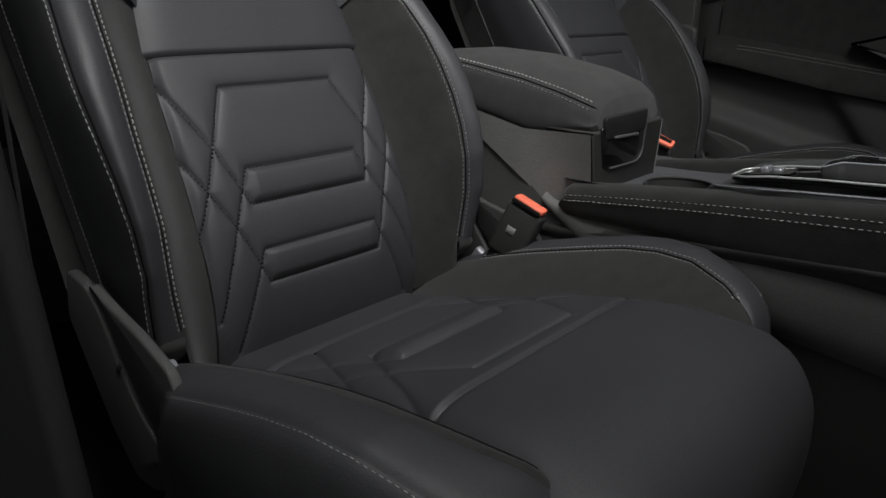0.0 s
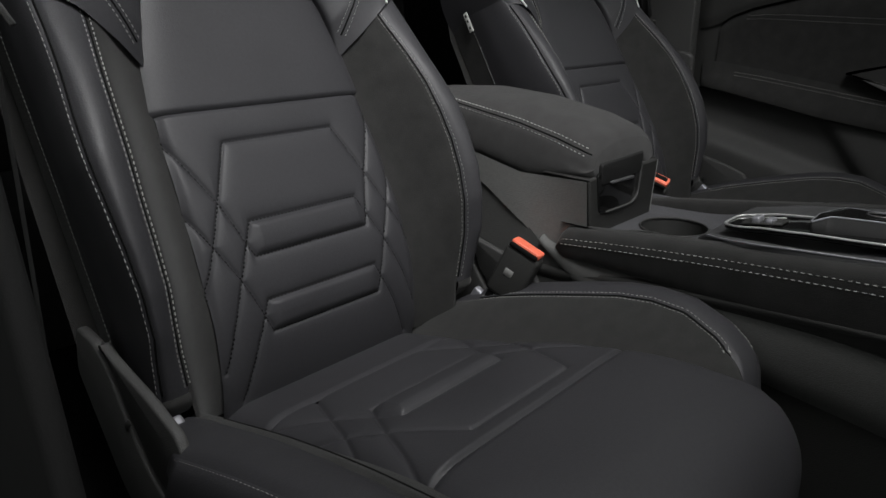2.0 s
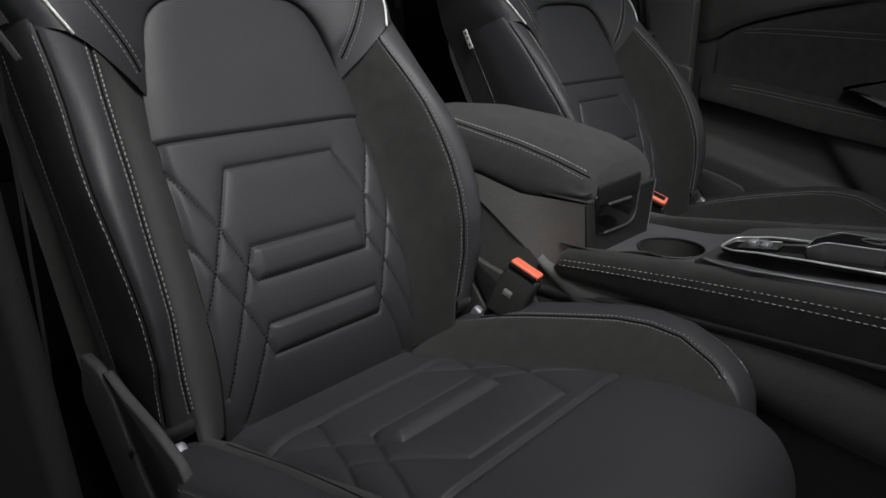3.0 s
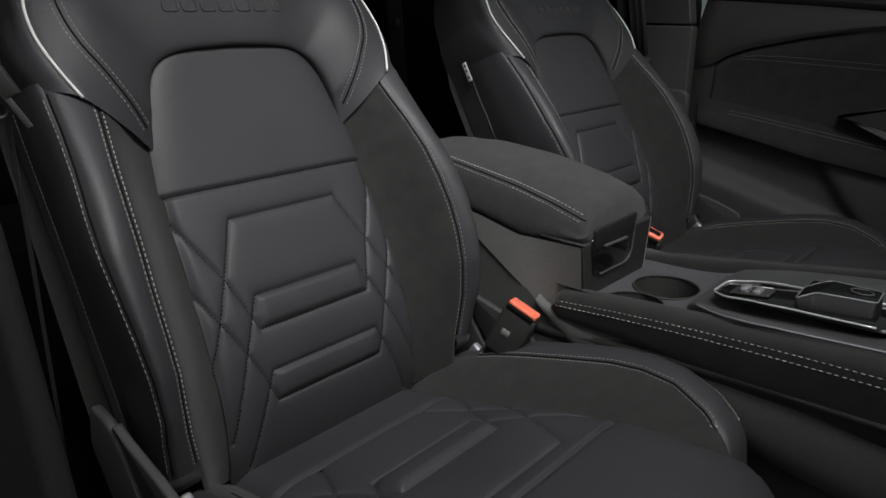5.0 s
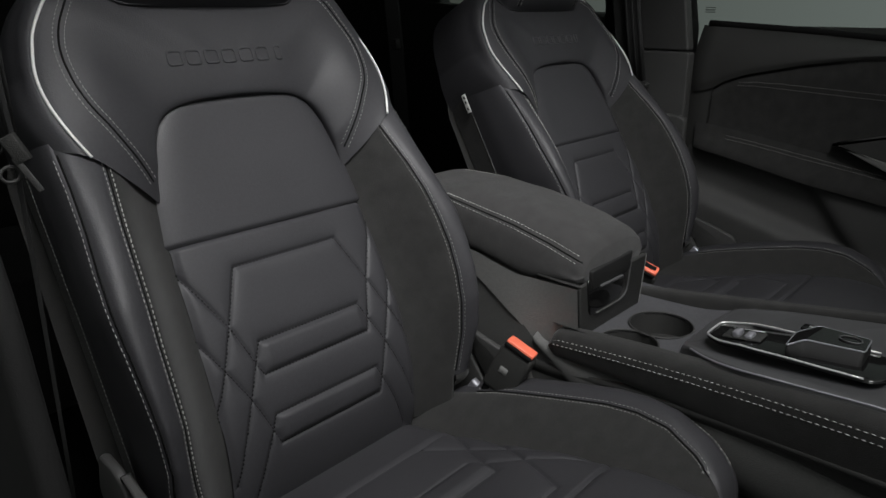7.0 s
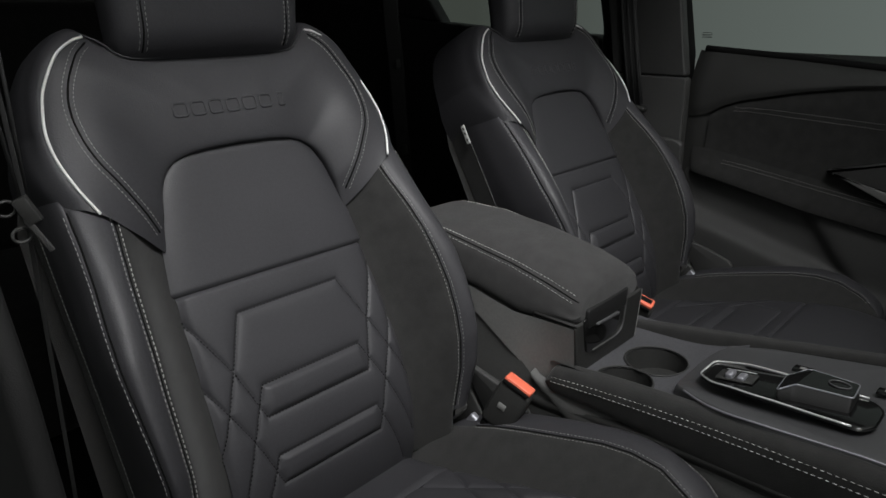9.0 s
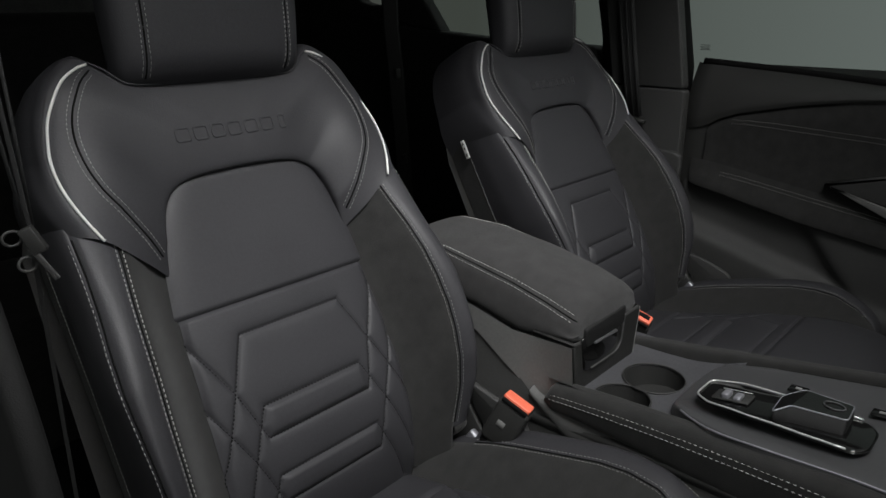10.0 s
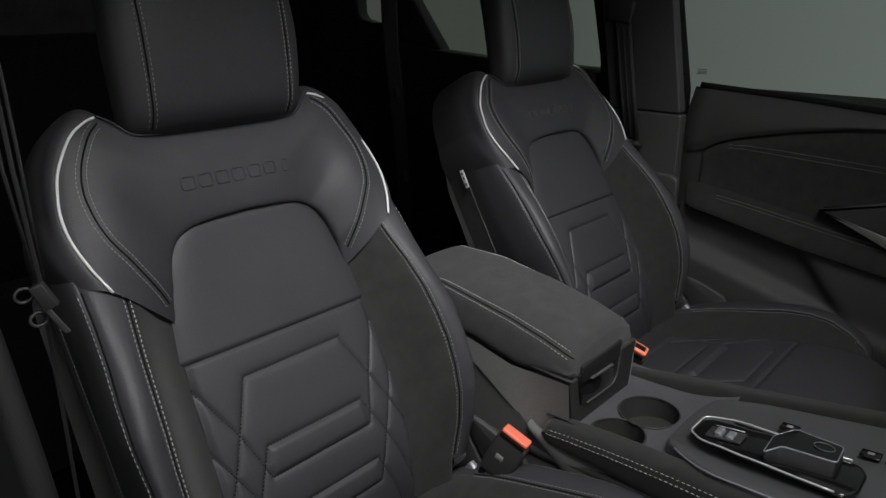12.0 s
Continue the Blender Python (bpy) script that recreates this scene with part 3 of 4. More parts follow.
    for sg in (-1, 1):
        part("seat_rail", rbox(0.045, 0.50, 0.035, 0.006, 2, pose(sg * 0.19, -0.30, 0.058)), PLASTIC, base, "black seat rail")
        mm = Matrix(((0, 0, sg, sg * 0.239), (1, 0, 0, 0), (0, 1, 0, 0), (0, 0, 0, 1)))
        rear_c = rounded([(-0.030, 0.440), (-0.068, 0.435), (-0.090, 0.4175), (-0.111, 0.3816), (-0.1446, 0.3375), (-0.176, 0.317), (-0.199, 0.317), (-0.163, 0.264), (-0.120, 0.258), (-0.080, 0.294), (-0.016, 0.389)], 0.010, 4)
        front_c = rounded([(-0.0735, 0.437), (-0.110, 0.426), (-0.160, 0.414), (-0.205, 0.398), (-0.226, 0.360), (-0.29, 0.345), (-0.47, 0.32), (-0.50, 0.24), (-0.30, 0.20), (-0.190, 0.255), (-0.206, 0.3235), (-0.181, 0.3240), (-0.1510, 0.342), (-0.1185, 0.384), (-0.0975, 0.420)], 0.007, 4)
        part("recliner_cover", prism(rear_c, 0.011, 0.004, 3, mm), MIDPLASTIC, base, "dark grey plastic recliner cover")
        part("side_valance", prism(front_c, 0.010, 0.003, 3, mm), MIDPLASTIC, base, "dark plastic side valance")
        lever = smooth_curve([(-0.16, 0.245), (-0.196, 0.285), (-0.236, 0.329), (-0.252, 0.337), (-0.275, 0.337), (-0.33, 0.325), (-0.40, 0.30)], 30)
        part_of("side_lever", tube([Vector((sg * 0.252, p.x, p.y)) for p in lever], 0.005, 8), MIDPLASTIC, base, "grey plastic seat lever")
        part("recliner_mark", rbox(0.0008, 0.018, 0.006, 0.0002, 1, pose(sg * 0.2506, -0.120, 0.372, -45, 0, 0)), PLASTIC, base)
    part("rail_bracket", rbox(0.035, 0.03, 0.05, 0.004, 2, pose(0.212, -0.512, 0.215)), DARKTHREAD, base, "black rail bracket")
    for k, (dy, dz) in enumerate(((0.0, 0.0), (0.012, -0.02), (-0.008, -0.03))):
        part("bracket_edge", rbox(0.018 - 0.004 * k, 0.0025, 0.0025, 0.0008, 1, pose(0.205 + 0.006 * k, -0.530 + dy * 0.3, 0.238 + dz, 0, 12, 0)), STEEL, base, "bright steel edge")
    # fine seam along the notch under the head restraint
    notch = [bk(x, v, w) for x, v, w in smooth_curve([(-0.143, 0.542, 0.013), (-0.128, 0.531, 0.016), (-0.115, 0.518, 0.017), (-0.098, 0.512, 0.018), (-0.05, 0.511, 0.018), (0, 0.511, 0.018), (0.05, 0.511, 0.018), (0.098, 0.512, 0.018), (0.115, 0.518, 0.017), (0.128, 0.531, 0.016), (0.143, 0.542, 0.013)], 80)]
    part_of("notch_seam", tube(notch, 0.0013, 6), LEATHER, base)
    return base


def dense(line, step=0.004):
    out = []
    for a, b in zip(line, line[1:]):
        k = max(int(math.hypot(b[0] - a[0], b[1] - a[1]) / step), 1)
        out += [(a[0] + (b[0] - a[0]) * i / k, a[1] + (b[1] - a[1]) * i / k) for i in range(k)]
    return out + [line[-1]]


def tube_on(curves, tree, direction, r=0.0011):
    """A thin dark seam line lying in the surface along the curves."""
    verts, faces = [], []
    for pts in curves:
        row = []
        for p in pts:
            hit = tree.find_nearest(p) if direction is None else tree.ray_cast(Vector(p) - direction * 0.06, direction, 0.14)
            row.append(hit[0] if hit[0] is not None else Vector(p))
        me = tube(row, r, 6)
        base = len(verts)
        verts += [v.co.copy() for v in me.vertices]
        faces += [[base + i for i in f.vertices] for f in me.polygons]
        bpy.data.meshes.remove(me)
    return mesh("seam", verts, faces)


near_seat = tagged(front_seat("front_seat", (0, 0, 0), 24), "black leather and suede front seat with white piping", "car seat", "front seats")
far_seat = tagged(front_seat("front_seat", (0.740, 0.008, 0.006), 28.6), "black leather and suede front seat beside the far door", "car seat", "front seats")


def tag_on_seat():
    """A pale cloth label sewn into the side seam of the far seat."""
    th = radians(28.6)
    p = Vector((0, -0.099, 0.39)) + Vector((0, math.sin(th), math.cos(th))) * 0.372 + Vector((0, -math.cos(th), math.sin(th))) * -0.053
    m = Matrix.Translation((-0.234, p.y, p.z)) @ pose(0, 0, 0, -28.6, 0, 0)
    ob = part("side_tag", rbox(0.002, 0.009, 0.034, 0.0008, 2, m), TAGCLOTH, far_seat, "small pale cloth tag")
    for dz in (-0.010, 0.002, 0.011):
        part("tag_bar", rbox(0.0022, 0.004, 0.005, 0.0005, 1, m @ Matrix.Translation((-0.0004, 0, dz))), PRINT, far_seat)


tag_on_seat()

# ---- centre console ----
def smooth_fit(xs, ys, degree=3):
    c = np.polyfit(xs, ys, degree)
    return lambda x: float(np.polyval(c, max(x, xs[0])))


HW = smooth_fit([0.22, 0.30, 0.36, 0.45, 0.58, 0.70, 0.9], [0.118, 0.121, 0.126, 0.136, 0.155, 0.175, 0.205])
RT = smooth_fit([0.22, 0.30, 0.36, 0.45, 0.58, 0.70, 0.9], [0.460, 0.470, 0.477, 0.488, 0.502, 0.513, 0.527])
DEEP = lerp_table([0.22, 0.26, 0.30, 0.45, 0.60, 0.9], [0.035, 0.038, 0.042, 0.058, 0.075, 0.10])


def centre_console():
    base = empty("centre_console", Matrix.Translation((CX, -0.3, 0.04)))
    inv = base.matrix_world.inverted()

    def add(name, me, mat, label="", smooth=True, parent=None):
        ob = part_of(name, me, mat, parent or base, label, smooth)
        if parent is None or parent is base:
            ob.matrix_parent_inverse = inv
        return ob

    def addb(name, bm, mat, label="", smooth=True):
        ob = part(name, bm, mat, base, label, smooth)
        ob.matrix_parent_inverse = inv
        return ob
    # lower body, flaring towards the front
    def body(i, j):
        y = -0.02 - 0.88 * i
        h = HW(-y) - 0.016
        z = RT(-y) - 0.05
        ring = [(-h + 0.01, 0.04), (-h, 0.2), (-h, z - 0.05), (-h + 0.004, z), (h - 0.004, z), (h, z - 0.05), (h, 0.2), (h - 0.01, 0.04)]
        q = catmull(ring, 7 * j)
        return Vector((CX + q[0], y, min(q[1], z)))
    add("lower_body", sheet(body, 30, 40), PLASTIC, "dark grained plastic console body")
    for sg in (-1, 1):
        def rail(i, j):
            y = -0.222 - 0.68 * i
            h, z = HW(-y), RT(-y)
            r = min(1.0, i / 0.022) ** 0.5
            dp = DEEP(-y)
            ring = [(h - 0.016, z - dp - 0.008), (h - 0.004, z - dp), (h, z - dp * 0.55), (h - 0.0005, z - 0.014), (h - 0.007, z - 0.003), (h - 0.020, z), (h - 0.031, z - 0.005), (h - 0.036, z - 0.04)]
            q = catmull(ring, 7 * j)
            zz = z - 0.03 + (q[1] - z + 0.03) * (0.35 + 0.65 * r)
            return Vector((CX + sg * (q[0] - 0.008 * (1 - r)), y, zz))
        rl = add("knee_rail", sheet(rail, 90, 40, sg < 0), SUEDE, "black suede side rail with double stitching")
        tree = bvh_of(rl)
        for dz in (-0.0105, -0.0195):
            line = [Vector((CX + sg * (HW(-y) + 0.004), y, RT(-y) + dz)) for y in np.linspace(-0.232, -0.88, 120)]
            add("rail_stitching", dashes([line], tree, None, 0.0044, 0.0026, 0.0010, facing=Vector((sg, 0, 0))), PALETHREAD, "pale grey thread", parent=rl)
    # tray with two cup wells
    CUPS = [(0.386, -0.321, 0.041), (0.308, -0.314, 0.036)]

    def tray_z(x, y):
        z = 0.451 + 0.012 * max(0, (-y - 0.33) / 0.08) ** 2
        return z + 0.016 * max(0, (abs(x - CX) - 0.065) / 0.04) ** 2
    bm = bmesh.new()
    nx, ny = 92, 84
    grid = {}
    for a in range(nx + 1):
        for b in range(ny + 1):
            x, y = CX - 0.105 + 0.21 * a / nx, -0.225 - 0.19 * b / ny
            for cx, cy, r in CUPS:
                d = math.hypot(x - cx, y - cy)
                if abs(d - r) < 0.0016 and d > 1e-6:
                    x, y = cx + (x - cx) * r / d, cy + (y - cy) * r / d
            grid[a, b] = bm.verts.new((x, y, tray_z(x, y)))
    for a in range(nx):
        for b in range(ny):
            q = [grid[a, b], grid[a, b + 1], grid[a + 1, b + 1], grid[a + 1, b]]
            c = sum((v.co for v in q), Vector()) / 4
            if all(math.hypot(c.x - cx, c.y - cy) > r for cx, cy, r in CUPS) and not (abs(c.x - 0.346) < 0.016 and abs(c.y + 0.318) < 0.014):
                bm.faces.new(q)
    loose = [v for v in bm.verts if not v.link_faces]
    bmesh.ops.delete(bm, geom=loose, context="VERTS")
    addb("tray", bm, RUBBER, "dark rubber lined tray")
    for cx, cy, r in CUPS:
        well = sheet(lambda i, j: (cx + (r + 0.001) * (1 - 0.12 * j) * math.cos(2 * math.pi * i), cy + (r + 0.001) * (1 - 0.12 * j) * math.sin(2 * math.pi * i), tray_z(cx, cy) + 0.0015 - 0.072 * j), 48, 6)
        cw = add("cup_well", well, PLASTIC, "black plastic cup holder well")
        disc = bmesh.new()
        bmesh.ops.create_circle(disc, cap_ends=True, radius=r, segments=40, matrix=Matrix.Translation((cx, cy, 0.376)))
        addb("well_floor", disc, RUBBER)
        ring = [(cx + (r + 0.0015) * math.cos(a), cy + (r + 0.0015) * math.sin(a), tray_z(cx, cy) + 0.0015) for a in np.linspace(0, 2 * math.pi, 49)[:-1]]
        add("well_rim", tube(ring, 0.0016, 6, closed=True), PLASTIC, "plain plastic rim", parent=cw)
    # raised selector panel
    def panel_z(y):
        return 0.452 + float(np.interp(-y, [0.365, 0.385, 0.40, 0.455, 0.5, 0.6, 0.7, 0.86], [0.0, 0.020, 0.032, 0.043, 0.048, 0.056, 0.060, 0.064]))
    out = [(0.281, -0.402), (0.318, -0.376), (0.400, -0.370), (0.436, -0.385), (0.442, -0.43), (0.450, -0.50), (0.468, -0.60), (0.500, -0.86), (0.225, -0.86), (0.240, -0.60), (0.243, -0.51), (0.249, -0.46)]
    out = rounded(out, 0.03, 6)
    def bez(z_off, shrink, mat, name, label, pts, depth):
        b2 = prism(pts, depth, 0.004, 3)
        bmesh.ops.subdivide_edges(b2, edges=[e for e in b2.edges if e.calc_length() > 0.05], cuts=8, use_grid_fill=True)
        for v in b2.verts:
            v.co.z = v.co.z - depth + panel_z(v.co.y) + z_off
        return addb(name, b2, mat, label)
    bez(0.0, 0, SATIN, "selector_bezel", "satin dark grey selector surround", out, 0.03)
    frame_out = rounded([(0.312, -0.424), (0.330, -0.4035), (0.374, -0.4045), (0.378, -0.44), (0.371, -0.495), (0.362, -0.588), (0.345, -0.600), (0.303, -0.600), (0.288, -0.588), (0.293, -0.536), (0.301, -0.470)], 0.008, 5)
    bez(0.0015, 0, GLOSS, "selector_panel", "gloss black selector panel", frame_out, 0.006)
    ringpts = [Vector((x, y, panel_z(y) + 0.0022)) for x, y in frame_out]
    dens = []
    for a, b in zip(ringpts, ringpts[1:] + ringpts[:1]):
        k = max(1, int((b - a).length / 0.01))
        dens += [a.lerp(b, t / k) for t in range(k)]
    for v in dens:
        v.z = panel_z(v.y) + 0.0022
    first = min(k for k, v in enumerate(dens) if v.y < -0.582)
    last = max(k for k, v in enumerate(dens) if v.y < -0.582)
    add("chrome_frame", tube(dens[last + 1:] + dens[:first], 0.0013, 8), CHROME, "bright satin chrome frame")
    # satin line along the panel's near edge
    edge = [Vector((x, y, panel_z(y) - 0.001)) for x, y in smooth_curve([(0.283, -0.404), (0.264, -0.430), (0.2495, -0.460), (0.2440, -0.51), (0.2410, -0.60), (0.234, -0.70)], 40)]
    add("bezel_edge_strip", tube(edge, 0.0013, 6), STEEL, "thin satin metal strip")
    # toggle switch with two bright ridges
    addb("toggle_plate", rbox(0.026, 0.044, 0.003, 0.0014, 2, pose(0.336, -0.446, panel_z(-0.446) + 0.0024, -9, 0, 0)), PLASTIC, "black switch plate")
    for dy in (-0.0075, 0.0065):
        addb("toggle", rbox(0.017, 0.009, 0.009, 0.0022, 3, pose(0.333, -0.446 + dy, panel_z(-0.446) + 0.0045, -9, 0, 0)), STEEL, "small ribbed bright metal toggle")
    addb("toggle_mark", rbox(0.0012, 0.036, 0.0008, 0.0003, 1, pose(0.3515, -0.446, panel_z(-0.446) + 0.0040, -9, 0, 0)), CHROME)
    # gear selector: a wedge-nosed shell with bright rim and a gloss cap, in a gloss recess
    kz = panel_z(-0.54)
    low_o = rounded([(0.305, -0.500), (0.310, -0.520), (0.312, -0.573), (0.360, -0.572), (0.371, -0.511), (0.350, -0.497)], 0.006, 4)
    top_o = rounded([(0.303, -0.500), (0.3225, -0.5135), (0.3275, -0.5710), (0.3645, -0.5690), (0.3695, -0.5150), (0.345, -0.498)], 0.005, 4)
    nk = len(top_o)

    def top_h(y):
        return kz + float(np.interp(-y, [0.498, 0.514, 0.53, 0.575], [0.010, 0.0145, 0.016, 0.017]))

    def shell(i, j):
        a, b = low_o[int(round(i * nk)) % nk], top_o[int(round(i * nk)) % nk]
        x, y = a[0] + (b[0] - a[0]) * j, a[1] + (b[1] - a[1]) * j
        swell = 0.003 * math.sin(math.pi * j)
        return Vector((x + swell * (1 if x > 0.337 else -1), y, kz - 0.006 + (top_h(y) - kz + 0.006) * j))
    kn = add("selector_knob", sheet(shell, nk, 10, True), BLACKTRIM, "satin black gear selector")
    rim = [Vector((x, y, top_h(y))) for x, y in top_o]
    add("knob_ring", tube(rim, 0.0009, 8, closed=True), STEEL, "bright knob edge", parent=kn)
    capm = bmesh.new()
    capm.faces.new([capm.verts.new((x, y, top_h(y) + 0.0006)) for x, y in top_o])
    bmesh.ops.recalc_face_normals(capm, faces=capm.faces[:])
    if capm.faces[:][0].normal.z < 0:
        bmesh.ops.reverse_faces(capm, faces=capm.faces[:])
    addb("knob_cap", capm, GLOSS, "gloss black knob cap", smooth=False)
    pbtn = [Vector((0.349 + 0.008 * math.cos(a), -0.552 + 0.011 * math.sin(a), top_h(-0.55) + 0.0012)) for a in np.linspace(0, 2 * math.pi, 33)[:-1]]
    add("park_button", tube(pbtn, 0.0009, 6, closed=True), SATIN, "oval rim of the park button")
    for x, y in ((0.389, -0.593), (0.389, -0.620), (0.396, -0.502)):
        addb("panel_button", rbox(0.017, 0.022, 0.003, 0.0014, 2, pose(x, y, panel_z(y) + 0.0015, -4, 0, 0)), GLOSS, "small black button")
        addb("button_mark", rbox(0.006, 0.007, 0.0006, 0.0002, 1, pose(x, y, panel_z(y) + 0.0033, -4, 0, 0)), GREYPLASTIC, "pale square mark")
    # armrest box: front wall, sides
    fr = rounded([(0.2870, 0.415), (0.4340, 0.415), (0.4515, 0.526), (0.2690, 0.526)], 0.006, 3)
    addb("box_front", prism([(x, z) for x, z in fr], 0.07, 0.004, 3, Matrix(((1, 0, 0, 0), (0, 0, -1, -0.190), (0, 1, 0, 0), (0, 0, 0, 1)))), PLASTIC, "black plastic front of the armrest box")
    # A flat black plate puts in the recess's shade; no hollow is cut.
    scoop = rounded([(0.296, 0.476), (0.378, 0.476), (0.394, 0.488), (0.398, 0.530), (0.285, 0.530)], 0.010, 5)
    fm = Matrix(((1, 0, 0, 0), (0, 0, -1, -0.2585), (0, 1, 0, 0), (0, 0, 0, 1)))
    addb("latch_recess_plate", prism(scoop, 0.003, 0.001, 2, fm), GLOSS, "flat gloss black plate for the shaded recess under the latch")
    lip = [Vector((x, -0.2618, z)) for x, z in smooth_curve([(0.312, 0.4765), (0.350, 0.476), (0.380, 0.477), (0.393, 0.487), (0.3965, 0.508), (0.3985, 0.530)], 30)]
    add("recess_edge", tube(lip, 0.0018, 6), MIDPLASTIC, "rounded recess edge")
    latch_o = rounded([(0.296, 0.512), (0.398, 0.515), (0.402, 0.543), (0.294, 0.541)], 0.006, 4)
    addb("latch", prism(latch_o, 0.0165, 0.003, 3, Matrix(((1, 0, 0, 0), (0, 0, -1, -0.2465), (0, 1, 0, 0), (0, 0, 0, 1)))), BLACKTRIM, "black lid latch")
    addb("latch_lip", rbox(0.060, 0.006, 0.004, 0.0018, 3, pose(0.345, -0.2630, 0.5135, 0, 2, 0)), SATIN, "thin bright latch lip")
    for sg in (-1, 1):
        def cheek(i, j):
            y = 0.10 - 0.360 * i
            low = float(np.interp(-y, [-0.10, 0.10, 0.17, 0.21, 0.252], [0.50, 0.500, 0.455, 0.42, 0.39]))
            high = float(np.interp(-y, [-0.10, 0.09, 0.165, 0.252], [0.545, 0.538, 0.522, 0.5235]))
            z = low + (high - low) * j
            k = min(max((-y - 0.15) / 0.10, 0), 1)
            x = 0.0955 - (0.54 - z) * 0.14 * k * k * (3 - 2 * k)
            return Vector((0.357 + sg * x, y, z))
        add("box_cheek", sheet(cheek, 60, 24, sg > 0), GREYPLASTIC, "grey grained plastic cheek of the armrest box")

        def moulding(i, j):
            y = -0.20 - 0.52 * i
            top = float(np.interp(-y, [0.10, 0.17, 0.21, 0.26, 0.32, 0.45, 0.72], [0.512, 0.468, 0.438, 0.424, 0.424, 0.43, 0.43]))
            low = top - float(np.interp(-y, [0.10, 0.21, 0.28, 0.40, 0.72], [0.006, 0.018, 0.05, 0.075, 0.09]))
            x = HW(-y) - 0.004 - 0.010 * abs(2 * j - 1) ** 3
            return Vector((CX + sg * x, y, low + (top - low) * j))
        add("side_moulding", sheet(moulding, 60, 8, sg > 0), SIDEPLASTIC, "grey grained plastic moulding under the rail")

        def skirt(i, j):
            y = 0.12 - 0.38 * i
            top = float(np.interp(-y, [-0.12, 0.10, 0.17, 0.21, 0.26], [0.505, 0.503, 0.459, 0.424, 0.38]))
            return Vector((CX + sg * (0.1085 + 0.004 * (1 - j)), y, 0.05 + (top - 0.05) * j))
        add("box_skirt", sheet(skirt, 40, 10, sg > 0), SIDEPLASTIC, "dark grained plastic console side")
    addb("box_rear", rbox(0.21, 0.02, 0.5, 0.006, 2, pose(CX, 0.11, 0.29)), PLASTIC)

    # lid
    top_z = lerp_table([-0.08, 0.03, 0.12, 0.21, 0.245, 0.265], [0.606, 0.613, 0.608, 0.592, 0.580, 0.566])
    edge_z = lerp_table([-0.08, 0.017, 0.143, 0.20, 0.252], [0.598, 0.5995, 0.580, 0.567, 0.552])
    low_z = lerp_table([-0.08, 0.09, 0.165, 0.243, 0.265], [0.54, 0.527, 0.511, 0.517, 0.518])

    def lid(i, j):
        """The padded lid; its ends are rounded over by about a centimetre."""
        y = 0.085 - 0.342 * i
        round_f = max(0.0, (0.012 - (y + 0.257)) / 0.012)
        round_b = max(0.0, (y - 0.070) / 0.015)
        inset = 0.009 * (1 - math.sqrt(max(0.0, 1 - max(round_f, round_b) ** 2)))
        z0, z1, z2 = low_z(-y), edge_z(-y), top_z(-y)
        ring = [(-0.06, z0 - 0.001), (-0.077, z0), (-0.0865, z0 + 0.012), (-0.0835, z1 - 0.018), (-0.0755, z1), (-0.050, z1 + 0.72 * (z2 - z1)), (-0.018, z2 - 0.001), (0.018, z2 - 0.001),
                (0.050, z1 + 0.72 * (z2 - z1)), (0.0755, z1), (0.0835, z1 - 0.018), (0.0865, z0 + 0.012), (0.077, z0), (0.06, z0 - 0.001)]
        q = catmull(ring, 13 * j)
        q[0] *= 1 - inset / 0.085
        mid = 0.5 * (z0 + z2)
        q[1] = mid + (q[1] - mid) * (1 - inset / 0.032)
        return Vector((0.3605 + q[0], y, q[1]))
    ld = add("armrest_lid", sheet(lid, 90, 78, True), LIDSUEDE, "padded suede armrest lid, lighter than the rails, with double stitching")
    for i in (0.0, 1.0):
        ring = [lid(i, j / 78) for j in range(79)]
        mid = sum(ring, Vector()) / 79
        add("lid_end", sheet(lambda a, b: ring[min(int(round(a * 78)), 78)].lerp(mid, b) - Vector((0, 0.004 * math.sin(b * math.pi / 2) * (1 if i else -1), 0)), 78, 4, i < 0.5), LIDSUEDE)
    tree = bvh_of(ld)
    for sg in (-1, 1):
        at = 4 / 13 if sg < 0 else 9 / 13
        for off in (-0.017, 0.017):
            line = [lid(t, at + off) for t in np.linspace(0.02, 0.965, 90)]
            add("lid_stitching", dashes([line], tree, None, 0.0040, 0.0022, 0.0012, facing=Vector((sg * 0.5, 0, 1))), PALETHREAD, "pale grey thread", parent=ld)
        add("lid_seam", tube_on([[lid(t, at) for t in np.linspace(0.02, 0.985, 60)]], tree, None, 0.001), DARKTHREAD, parent=ld)
    return tagged(base, "black suede and plastic centre console with an armrest box", "console")


console = centre_console()


